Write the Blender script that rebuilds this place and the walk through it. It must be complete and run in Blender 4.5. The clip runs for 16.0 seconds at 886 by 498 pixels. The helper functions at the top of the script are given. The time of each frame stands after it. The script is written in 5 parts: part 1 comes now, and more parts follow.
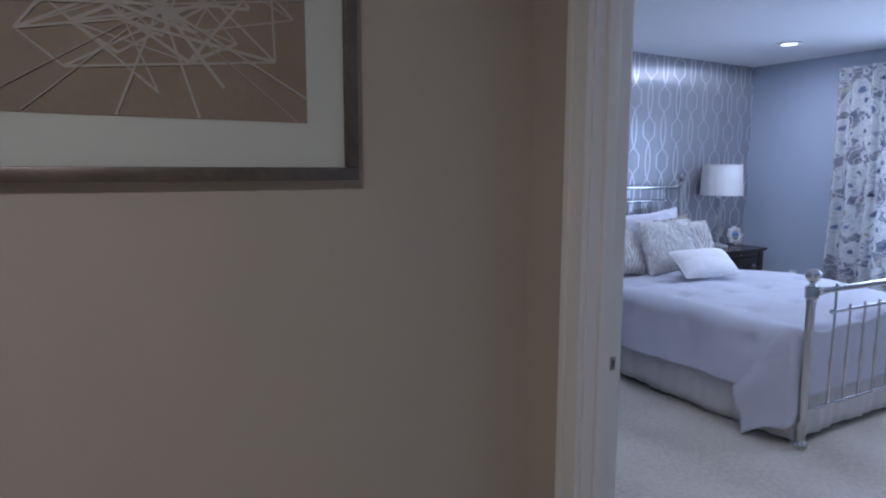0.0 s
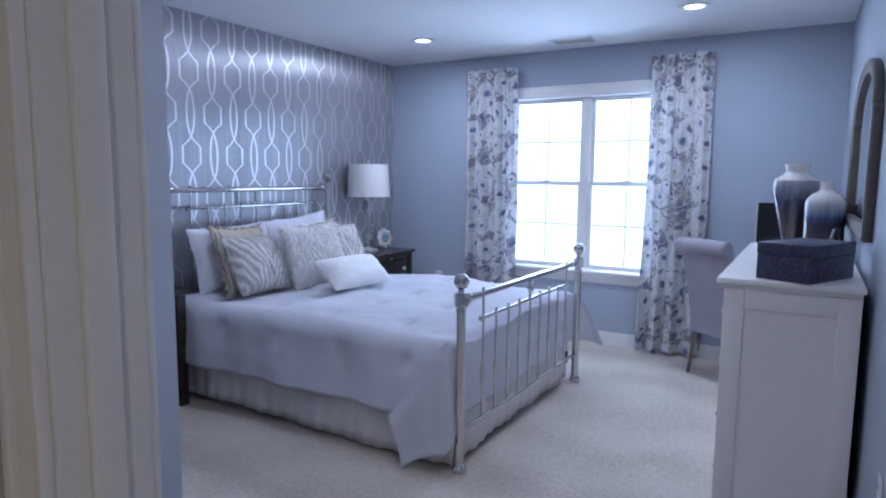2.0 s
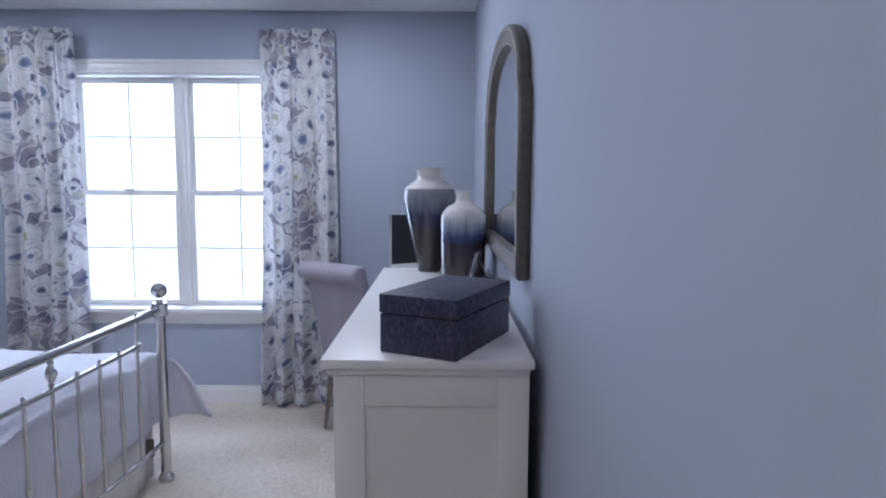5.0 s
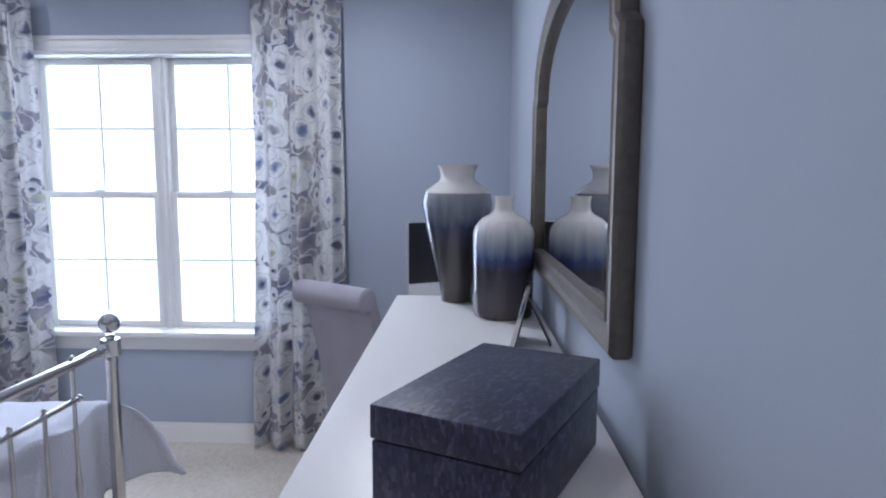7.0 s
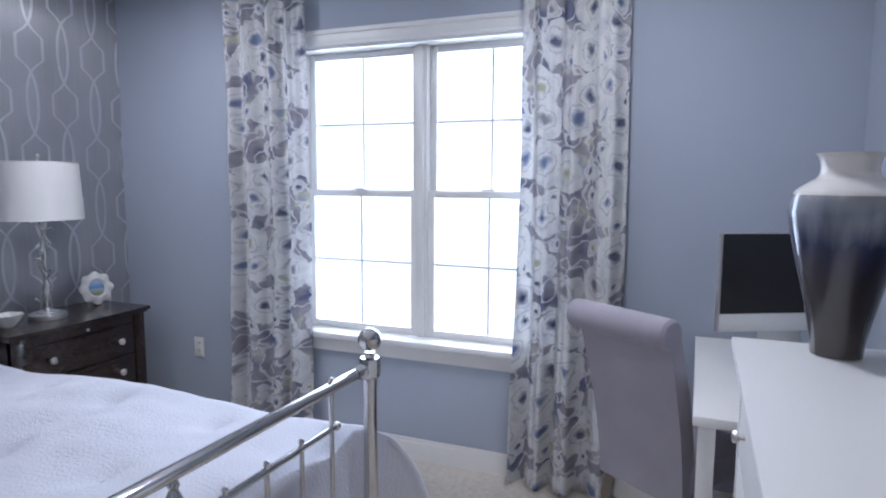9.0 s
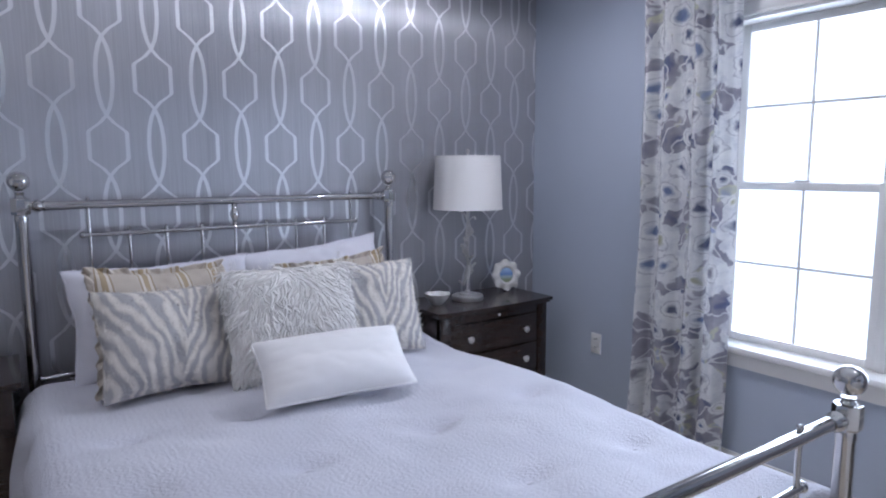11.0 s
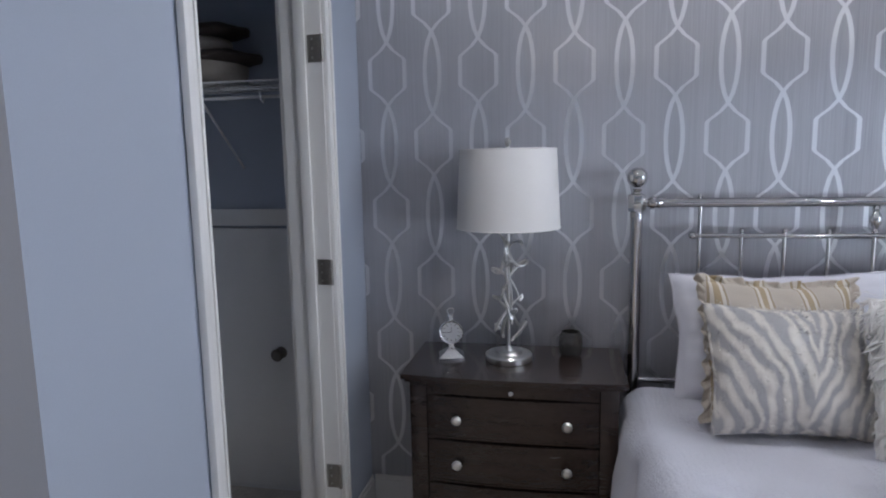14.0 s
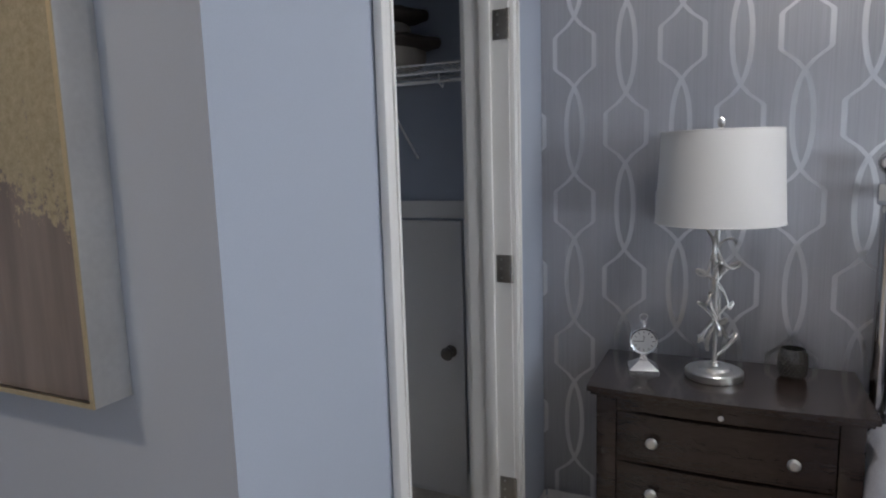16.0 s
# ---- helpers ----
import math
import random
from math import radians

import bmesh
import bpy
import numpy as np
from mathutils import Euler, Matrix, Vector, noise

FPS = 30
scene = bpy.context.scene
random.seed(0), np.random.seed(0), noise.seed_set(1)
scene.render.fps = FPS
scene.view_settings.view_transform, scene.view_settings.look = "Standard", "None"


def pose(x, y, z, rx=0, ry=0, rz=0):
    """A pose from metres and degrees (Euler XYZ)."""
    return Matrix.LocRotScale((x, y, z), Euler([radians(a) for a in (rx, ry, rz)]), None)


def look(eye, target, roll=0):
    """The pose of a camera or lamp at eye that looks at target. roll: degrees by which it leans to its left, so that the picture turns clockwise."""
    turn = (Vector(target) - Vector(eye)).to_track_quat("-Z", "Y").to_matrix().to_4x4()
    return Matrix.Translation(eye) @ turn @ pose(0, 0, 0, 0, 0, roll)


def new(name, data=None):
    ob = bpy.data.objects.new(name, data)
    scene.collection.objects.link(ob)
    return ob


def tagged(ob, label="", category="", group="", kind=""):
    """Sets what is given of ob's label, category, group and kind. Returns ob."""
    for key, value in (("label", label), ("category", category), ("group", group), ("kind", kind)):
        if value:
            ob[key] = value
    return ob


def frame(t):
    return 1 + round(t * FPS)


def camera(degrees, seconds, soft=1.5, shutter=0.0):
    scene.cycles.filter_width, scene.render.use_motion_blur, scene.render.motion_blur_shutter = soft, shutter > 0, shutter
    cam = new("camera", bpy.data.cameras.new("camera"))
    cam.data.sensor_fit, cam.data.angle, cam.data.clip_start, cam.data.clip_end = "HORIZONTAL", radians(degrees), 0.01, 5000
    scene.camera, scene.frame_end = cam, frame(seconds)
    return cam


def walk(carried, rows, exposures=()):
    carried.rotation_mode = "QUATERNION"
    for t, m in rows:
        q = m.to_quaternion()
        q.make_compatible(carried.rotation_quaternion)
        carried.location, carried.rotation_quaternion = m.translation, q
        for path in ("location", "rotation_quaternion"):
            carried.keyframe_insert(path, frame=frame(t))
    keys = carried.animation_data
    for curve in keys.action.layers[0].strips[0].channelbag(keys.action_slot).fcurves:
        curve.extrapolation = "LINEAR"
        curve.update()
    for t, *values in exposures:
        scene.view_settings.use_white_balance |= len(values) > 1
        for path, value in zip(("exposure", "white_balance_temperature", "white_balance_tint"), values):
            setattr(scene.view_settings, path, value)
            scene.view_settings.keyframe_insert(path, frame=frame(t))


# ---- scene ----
cam = camera(70.4, 16.0, soft=2.0)
EXPOSURES = [(0, 0.12, 4650, 16), (2, 0.15, 4750, 15), (3.5, 0.15, 5050, 17), (5, 0.17, 5200, 15), (8, 0.2, 5400, 13), (11, 0.05, 5450, 15), (12.5, 0.1, 5500, 16), (14, 0.2, 5750, 11), (15.5, 0.27, 6100, 9), (16, 0.27, 6100, 9)]
PATH = [
    (0, (0.244, -0.057, 1.455), (1.228, 1.665, 1.2), 0.2),
    (0.3, (0.33, 0.036, 1.448), (1.458, 1.669, 1.198), 0.2),
    (0.5, (0.383, 0.103, 1.449), (1.627, 1.649, 1.199), 0.3),
    (0.7, (0.436, 0.15, 1.443), (1.785, 1.606, 1.198), 0.2),
    (1, (0.542, 0.229, 1.426), (2.027, 1.549, 1.189), 0.3),
    (1.5, (0.747, 0.314, 1.416), (2.354, 1.48, 1.18), 0.3),
    (2, (0.922, 0.374, 1.404), (2.638, 1.375, 1.172), 0.5),
    (2.5, (1.111, 0.454, 1.397), (2.959, 1.187, 1.174), 0.6),
    (3, (1.304, 0.473, 1.384), (3.235, 0.945, 1.163), 0.5),
    (3.5, (1.504, 0.452, 1.389), (3.463, 0.793, 1.171), 0.4),
    (4, (1.702, 0.439, 1.378), (3.677, 0.672, 1.167), 0.5),
    (4.5, (1.906, 0.438, 1.408), (3.894, 0.508, 1.201), 0.7),
    (5, (2.118, 0.392, 1.42), (4.107, 0.39, 1.211), 0.3),
    (5.2, (2.181, 0.378, 1.436), (4.169, 0.368, 1.22), 0.5),
    (7.3, (2.874, 0.44, 1.443), (4.858, 0.558, 1.216), 0.0),
    (7.5, (2.916, 0.454, 1.444), (4.893, 0.646, 1.213), -0.0),
    (8, (3.012, 0.51, 1.429), (4.958, 0.912, 1.201), 0.1),
    (8.2, (3.069, 0.567, 1.425), (5.002, 1.028, 1.201), 0.2),
    (10.3, (3.362, 0.919, 1.43), (4.794, 2.293, 1.186), -0.1),
    (10.5, (3.356, 0.945, 1.428), (4.69, 2.415, 1.182), -0.1),
    (11, (3.33, 1.052, 1.424), (4.465, 2.68, 1.174), -0.2),
    (11.5, (3.296, 1.182, 1.425), (4.258, 2.917, 1.171), -0.3),
    (12, (3.264, 1.295, 1.422), (4.025, 3.126, 1.164), -0.4),
    (12.5, (3.244, 1.402, 1.443), (3.716, 3.326, 1.173), -0.5),
    (13, (3.197, 1.464, 1.468), (3.35, 3.438, 1.185), -0.6),
    (13.5, (3.158, 1.485, 1.469), (2.997, 3.458, 1.18), -0.9),
    (14, (3.128, 1.472, 1.457), (2.744, 3.416, 1.181), -1.1),
    (14.5, (3.111, 1.47, 1.451), (2.549, 3.371, 1.179), -1.2),
    (15, (3.097, 1.497, 1.445), (2.407, 3.353, 1.169), -1.2),
    (15.5, (3.056, 1.575, 1.439), (2.297, 3.404, 1.161), -1.3),
    (16, (2.955, 1.625, 1.428), (2.128, 3.425, 1.153), -1.7),
]
walk(cam, [(t, look(eye, target, roll)) for t, eye, target, roll in PATH], EXPOSURES)

# ---- world and lights ----
world = bpy.data.worlds.new("overcast_sky")
scene.world = world
world.use_nodes = True
wn = world.node_tree
sky = wn.nodes.new("ShaderNodeTexSky")
sky.sky_type, sky.sun_disc = "NISHITA", False
sky.sun_elevation, sky.sun_rotation = radians(40), radians(60)
wn.links.new(sky.outputs[0], wn.nodes["Background"].inputs[0])
wn.nodes["Background"].inputs[1].default_value = 0.12

H, FZ = 2.44, 0.028


def area_lamp(name, m, power, sx, sy, color=(1, 1, 1), disk=False):
    d = bpy.data.lights.new(name, "AREA")
    d.shape = "DISK" if disk else "RECTANGLE"
    d.size, d.energy, d.color = sx, power, color
    if not disk:
        d.size_y = sy
    ob = new(name, d)
    ob.matrix_world = m
    return ob


WINDOW_LIGHT, DOWN_LIGHT, ENTRY_LIGHT, HALL_LIGHT = 54.0, 9.5, 6.8, 13.6
area_lamp("window_daylight", look((6.32, 2.03, 1.34), (0, 2.03, 1.34)), WINDOW_LIGHT, 1.9, 2.0, (0.93, 0.96, 1.0))
DOWNLIGHTS = [(5.16, 3.04, 1.0), (5.10, 1.06, 1.0), (3.3, 3.04, 0.6), (3.3, 1.06, 0.2)]
ENTRY = (1.86, 1.15)
for lx, ly, dim in DOWNLIGHTS:
    area_lamp("downlight_beam", look((lx, ly, H - 0.012), (lx, ly + 0.0001, 0)), DOWN_LIGHT * dim, 0.09, 0.09, (1.0, 0.93, 0.86), True)
area_lamp("hall_light_beam", look((-0.3, -0.2, H - 0.02), (-0.3, -0.1999, 0)), HALL_LIGHT, 0.12, 0.12, (1.0, 0.80, 0.56), True)
area_lamp("entry_light_beam", look((*ENTRY, H - 0.012), (ENTRY[0], ENTRY[1] + 0.0001, 0)), ENTRY_LIGHT, 0.09, 0.09, (1.0, 0.79, 0.57), True)


# ---- materials ----
def nt(name):
    m = bpy.data.materials.new(name)
    m.use_nodes = True
    t = m.node_tree
    return m, t, t.nodes["Principled BSDF"]


def nd(t, kind, **kw):
    n = t.nodes.new(kind)
    for k, v in kw.items():
        if k == "op":
            n.operation = v
        else:
            n.inputs[k.replace("_", " ")].default_value = v
    return n


def mth(t, op, a, b=0.0, c=None):
    n = t.nodes.new("ShaderNodeMath")
    n.operation = op
    for i, v in enumerate((a, b) if c is None else (a, b, c)):
        if isinstance(v, (int, float)):
            n.inputs[i].default_value = v
        else:
            t.links.new(v, n.inputs[i])
    return n.outputs[0]


def mixc(t, f, a, b):
    n = t.nodes.new("ShaderNodeMix")
    n.data_type = "RGBA"
    for sock, v in ((n.inputs[0], f), (n.inputs[6], a), (n.inputs[7], b)):
        if isinstance(v, (int, float)):
            sock.default_value = v
        elif isinstance(v, tuple):
            sock.default_value = (*v, 1)
        else:
            t.links.new(v, sock)
    return n.outputs[2]


def coords(t, scale=(1, 1, 1), kind="Object"):
    tc = t.nodes.new("ShaderNodeTexCoord")
    mp = t.nodes.new("ShaderNodeMapping")
    mp.inputs["Scale"].default_value = scale
    t.links.new(tc.outputs[kind], mp.inputs[0])
    return mp.outputs[0]


def noise_of(t, vec, scale, detail=3.0, rough=0.5):
    n = nd(t, "ShaderNodeTexNoise", Scale=scale, Detail=detail, Roughness=rough)
    t.links.new(vec, n.inputs["Vector"])
    return n.outputs["Fac"]


def ramp(t, fac, stops, mode="LINEAR"):
    n = t.nodes.new("ShaderNodeValToRGB")
    n.color_ramp.interpolation = mode
    el = n.color_ramp.elements
    while len(el) < len(stops):
        el.new(0.5)
    for e, (p, c) in zip(el, stops):
        e.position, e.color = p, (*c, 1)
    t.links.new(fac, n.inputs[0])
    return n.outputs[0]


def bumped(t, p, height, strength=0.3, dist=0.002):
    b = nd(t, "ShaderNodeBump", Strength=strength, Distance=dist)
    t.links.new(height, b.inputs["Height"])
    t.links.new(b.outputs[0], p.inputs["Normal"])


def surface(name, col, rough=0.5, metal=0.0, var=0.08, grain=60.0, blot=3.0, bump=0.2, dist=0.001, scale=(1, 1, 1), rvar=0.1, coat=0.0):
    """Colour with fine grain and large blotches, uneven gloss and fine relief."""
    m, t, p = nt(name)
    v = coords(t, scale)
    fine, big = noise_of(t, v, grain, 4), noise_of(t, v, blot, 3)
    f = mth(t, "ADD", mth(t, "MULTIPLY", fine, 0.5), mth(t, "MULTIPLY", big, 0.5))
    lo, hi = tuple(c * (1 - var) for c in col), tuple(min(1, c * (1 + var)) for c in col)
    t.links.new(ramp(t, f, [(0.3, lo), (0.7, hi)]), p.inputs["Base Color"])
    t.links.new(mth(t, "ADD", mth(t, "MULTIPLY", big, rvar), rough - rvar / 2), p.inputs["Roughness"])
    p.inputs["Metallic"].default_value = metal
    p.inputs["Coat Weight"].default_value = coat
    if bump:
        bumped(t, p, fine, bump, dist)
    return m


WALL = surface("blue_grey_wall_paint", (0.40, 0.44, 0.52), 0.75, var=0.03, grain=350, blot=1.5, bump=0.12, dist=0.0006)
HALLWALL = surface("taupe_hall_wall_paint", (0.47, 0.43, 0.36), 0.55, var=0.03, grain=350, blot=1.5, bump=0.12, dist=0.0006)
CEIL = surface("white_ceiling_paint", (0.78, 0.78, 0.79), 0.8, var=0.02, grain=300, blot=1.2, bump=0.15, dist=0.0008)
TRIM = surface("white_trim_paint", (0.78, 0.77, 0.75), 0.32, var=0.02, grain=120, blot=4, bump=0.05, dist=0.0004)
LACQUER = surface("white_furniture_lacquer", (0.82, 0.81, 0.80), 0.34, var=0.02, grain=90, blot=4, bump=0.04, dist=0.0003)
CHROME = surface("polished_nickel", (0.60, 0.59, 0.58), 0.12, 1.0, var=0.05, grain=40, blot=9, bump=0.03, dist=0.0002, rvar=0.08)
SATIN = surface("satin_silver_metal", (0.70, 0.69, 0.67), 0.3, 1.0, var=0.08, grain=80, blot=12, bump=0.1, dist=0.0004)
DARKWOOD = surface("espresso_stained_wood", (0.028, 0.018, 0.015), 0.25, var=0.35, grain=35, blot=3, bump=0.08, dist=0.0004, scale=(1, 9, 9), coat=0.3)
GOLD = surface("champagne_gold_leaf_edge", (0.62, 0.50, 0.30), 0.35, 0.9, var=0.12, grain=90, blot=20, bump=0.1)
PEWTER = surface("antique_pewter_frame", (0.17, 0.15, 0.13), 0.42, 0.7, var=0.2, grain=70, blot=14, bump=0.2, dist=0.0005)
DARKMETAL = surface("dark_silver_metal", (0.15, 0.145, 0.14), 0.24, 0.9, var=0.2, grain=60, blot=15)
WHITEMAT = surface("white_picture_mat", (0.68, 0.66, 0.60), 0.85, var=0.02, grain=300, blot=5)
PLASTIC = surface("white_plastic", (0.75, 0.75, 0.74), 0.35, var=0.02)
BLACK = surface("black_plastic", (0.012, 0.012, 0.014), 0.3, var=0.2)
NICKEL = surface("brushed_nickel_hinge", (0.38, 0.36, 0.33), 0.4, 0.9, var=0.15, grain=120)
UPHOL = surface("grey_lavender_linen", (0.36, 0.34, 0.39), 0.9, var=0.12, grain=420, blot=6, bump=0.5, dist=0.0012)
TAUPELEG = surface("greywashed_wood_leg", (0.22, 0.18, 0.15), 0.5, var=0.25, grain=40, scale=(8, 8, 1))
SHADE = surface("white_linen_shade", (0.74, 0.73, 0.72), 0.9, var=0.04, grain=500, blot=4, bump=0.3, dist=0.0006)
LINEN = surface("lavender_white_cotton", (0.66, 0.66, 0.72), 0.9, var=0.04, grain=500, blot=5, bump=0.3, dist=0.001)
SKIRT = surface("pale_grey_bed_skirt", (0.60, 0.58, 0.57), 0.9, var=0.05, grain=400, blot=5, bump=0.3, dist=0.001)
WHITECLOTH = surface("bright_white_cotton", (0.78, 0.77, 0.77), 0.9, var=0.03, grain=500, blot=6, bump=0.4, dist=0.001)
MATTRESS = surface("black_box_spring", (0.03, 0.03, 0.035), 0.9)
FURCORE = surface("ivory_fur_backing", (0.84, 0.82, 0.80), 0.9, var=0.12, grain=60, blot=9)


def fur_mat():
    m, t, p = nt("ivory_shaggy_fur")
    g = t.nodes.new("ShaderNodeNewGeometry")
    clump = noise_of(t, coords(t), 26, 2)
    f = mth(t, "ADD", mth(t, "MULTIPLY", g.outputs["Random Per Island"], 0.55), mth(t, "MULTIPLY", clump, 0.45))
    t.links.new(ramp(t, f, [(0.2, (0.76, 0.74, 0.72)), (0.42, (0.90, 0.89, 0.87)), (0.8, (0.95, 0.94, 0.92))]), p.inputs["Base Color"])
    p.inputs["Roughness"].default_value = 0.7
    tr = t.nodes.new("ShaderNodeBsdfTranslucent")
    tr.inputs["Color"].default_value = (0.95, 0.94, 0.92, 1)
    mx = t.nodes.new("ShaderNodeMixShader")
    mx.inputs[0].default_value = 0.3
    t.links.new(p.outputs[0], mx.inputs[1])
    t.links.new(tr.outputs[0], mx.inputs[2])
    t.links.new(mx.outputs[0], t.nodes["Material Output"].inputs[0])
    return m


FURMAT = fur_mat()
BAGDARK = surface("dark_brown_bag", (0.045, 0.035, 0.03), 0.7, var=0.3)
BAGTAN = surface("canvas_bag", (0.34, 0.31, 0.27), 0.85, var=0.1)
WIRE = surface("white_vinyl_wire", (0.7, 0.7, 0.7), 0.4)
SILVER = surface("bright_polished_silver", (0.86, 0.86, 0.86), 0.22, 1.0, var=0.03, grain=60, blot=12, bump=0.05)
CLOCKFACE = surface("white_dial", (0.55, 0.55, 0.56), 0.3, var=0.01, bump=0)
INK = surface("black_ink", (0.02, 0.02, 0.02), 0.5, bump=0)
PEARL = surface("mother_of_pearl", (0.66, 0.65, 0.63), 0.2, var=0.18, grain=30, blot=12, coat=0.4)


def mirror_glass():
    m, t, p = nt("mirror_glass")
    v = coords(t)
    p.inputs["Base Color"].default_value = (0.86, 0.88, 0.88, 1)
    p.inputs["Metallic"].default_value = 1
    t.links.new(mth(t, "MULTIPLY", noise_of(t, v, 6), 0.02), p.inputs["Roughness"])
    return m


def clear_glass():
    m, t, p = nt("window_glass")
    tr = t.nodes.new("ShaderNodeBsdfTransparent")
    tr.inputs[0].default_value = (0.97, 0.99, 1, 1)
    gl = t.nodes.new("ShaderNodeBsdfGlossy")
    gl.inputs["Roughness"].default_value = 0.0
    fr = t.nodes.new("ShaderNodeFresnel")
    fr.inputs["IOR"].default_value = 1.2
    mx = t.nodes.new("ShaderNodeMixShader")
    t.links.new(fr.outputs[0], mx.inputs[0])
    t.links.new(tr.outputs[0], mx.inputs[1])
    t.links.new(gl.outputs[0], mx.inputs[2])
    t.links.new(mx.outputs[0], t.nodes["Material Output"].inputs[0])
    return m


def sky_glow():
    """Overexposed overcast sky over pale, hazy ground."""
    m, t, p = nt("overcast_sky_glow")
    sp = t.nodes.new("ShaderNodeSeparateXYZ")
    t.links.new(coords(t), sp.inputs[0])
    haze = noise_of(t, coords(t, (1, 0.6, 2.5)), 1.1, 3)
    lvl = mth(t, "ADD", mth(t, "MULTIPLY", sp.outputs[2], 0.13), mth(t, "MULTIPLY", haze, 0.25))
    em = t.nodes.new("ShaderNodeEmission")
    t.links.new(ramp(t, lvl, [(0.1, (0.72, 0.76, 0.80)), (0.45, (0.93, 0.96, 1.0))]), em.inputs[0])
    em.inputs[1].default_value = 2.2
    t.links.new(em.outputs[0], t.nodes["Material Output"].inputs[0])
    return m


def lamp_lens():
    m, t, p = nt("lit_downlight_lens")
    p.inputs["Emission Color"].default_value = (1, 0.97, 0.92, 1)
    p.inputs["Emission Strength"].default_value = 6
    return m


def carpet_mat():
    m, t, p = nt("beige_cut_pile_carpet")
    v = coords(t)
    fine, mid, big = noise_of(t, v, 210, 3), noise_of(t, v, 38, 4, 0.65), noise_of(t, v, 2.2, 4)
    tracks = nd(t, "ShaderNodeTexWave", Scale=0.55, Distortion=5.0, Detail=2.0)
    t.links.new(coords(t, (1, 2.3, 1)), tracks.inputs["Vector"])
    f = mth(t, "ADD", mth(t, "MULTIPLY", fine, 0.35), mth(t, "MULTIPLY", mid, 0.3))
    f = mth(t, "ADD", f, mth(t, "MULTIPLY", big, 0.16))
    f = mth(t, "ADD", f, mth(t, "MULTIPLY", tracks.outputs["Fac"], 0.06))
    t.links.new(ramp(t, f, [(0.34, (0.53, 0.47, 0.395)), (0.48, (0.75, 0.69, 0.60)), (0.64, (0.86, 0.81, 0.73))]), p.inputs["Base Color"])
    p.inputs["Roughness"].default_value = 1
    p.inputs["Sheen Weight"].default_value = 0.25
    bumped(t, p, mth(t, "ADD", fine, mth(t, "MULTIPLY", mid, 1.8)), 0.8, 0.010)
    return m


PX, PZ, X0, Z0 = 0.3575, 0.545, 3.69, 1.525


def wallpaper_mat():
    """Silver linked hexagons and lenses printed on blue-grey strie paper."""
    m, t, p = nt("silver_trellis_wallpaper")
    tc = t.nodes.new("ShaderNodeTexCoord")
    sp = t.nodes.new("ShaderNodeSeparateXYZ")
    t.links.new(tc.outputs["Object"], sp.inputs[0])
    masks = []
    for du, dv in ((0.0, 0.0), (0.5, 0.5)):
        u = mth(t, "ADD", mth(t, "MULTIPLY", mth(t, "SUBTRACT", sp.outputs[0], X0), 1 / PX), du + 100.5)
        v = mth(t, "ADD", mth(t, "MULTIPLY", mth(t, "SUBTRACT", sp.outputs[2], Z0), 1 / PZ), dv + 100.5)
        au = mth(t, "MULTIPLY", mth(t, "ABSOLUTE", mth(t, "SUBTRACT", mth(t, "FRACT", u), 0.5)), PX)
        av = mth(t, "MULTIPLY", mth(t, "ABSOLUTE", mth(t, "SUBTRACT", mth(t, "FRACT", v), 0.5)), 2.0)
        fc = t.nodes.new("ShaderNodeFloatCurve")
        cv = fc.mapping.curves[0]
        pts = [(0, 1), (0.19, 1), (0.22, 0.92), (0.33, 0.36), (0.44, 0.0), (0.56, 0.2), (0.7, 0.33), (0.85, 0.4), (1, 0.42)]
        for i, q in enumerate(pts):
            if i < 2:
                cv.points[i].location = q
            else:
                cv.points.new(*q)
        for q in cv.points:
            q.handle_type = "VECTOR"
        fc.mapping.update()
        t.links.new(av, fc.inputs["Value"])
        w = mth(t, "MULTIPLY", fc.outputs[0], 0.069)
        d = mth(t, "ABSOLUTE", mth(t, "SUBTRACT", au, w))
        mr = t.nodes.new("ShaderNodeMapRange")
        mr.interpolation_type = "SMOOTHSTEP"
        for k, val in (("From Min", 0.0095), ("From Max", 0.0065), ("To Min", 0.0), ("To Max", 1.0)):
            mr.inputs[k].default_value = val
        t.links.new(d, mr.inputs[0])
        masks.append(mr.outputs[0])
    mask = mth(t, "MAXIMUM", *masks)
    strie = noise_of(t, coords(t, (1, 1, 0.012)), 260, 3, 0.7)
    bands = noise_of(t, coords(t, (1, 1, 0.02)), 9, 2)
    base = ramp(t, mth(t, "ADD", mth(t, "MULTIPLY", strie, 0.6), mth(t, "MULTIPLY", bands, 0.4)), [(0.32, (0.33, 0.333, 0.362)), (0.68, (0.46, 0.463, 0.50))])
    worn = mth(t, "MULTIPLY", mask, mth(t, "ADD", 0.72, mth(t, "MULTIPLY", strie, 0.45)))
    t.links.new(mixc(t, worn, base, (0.71, 0.72, 0.74)), p.inputs["Base Color"])
    t.links.new(mth(t, "ADD", 0.5, mth(t, "MULTIPLY", mask, 0.5)), p.inputs["Metallic"])
    t.links.new(mth(t, "SUBTRACT", mth(t, "ADD", 0.36, mth(t, "MULTIPLY", strie, 0.08)), mth(t, "MULTIPLY", mask, 0.06)), p.inputs["Roughness"])
    p.inputs["Anisotropic"].default_value = 0.95
    tx = t.nodes.new("ShaderNodeCombineXYZ")
    tx.inputs[0].default_value = 1.0
    t.links.new(tx.outputs[0], p.inputs["Tangent"])
    bumped(t, p, mth(t, "ADD", strie, mask), 0.06, 0.0003)
    return m


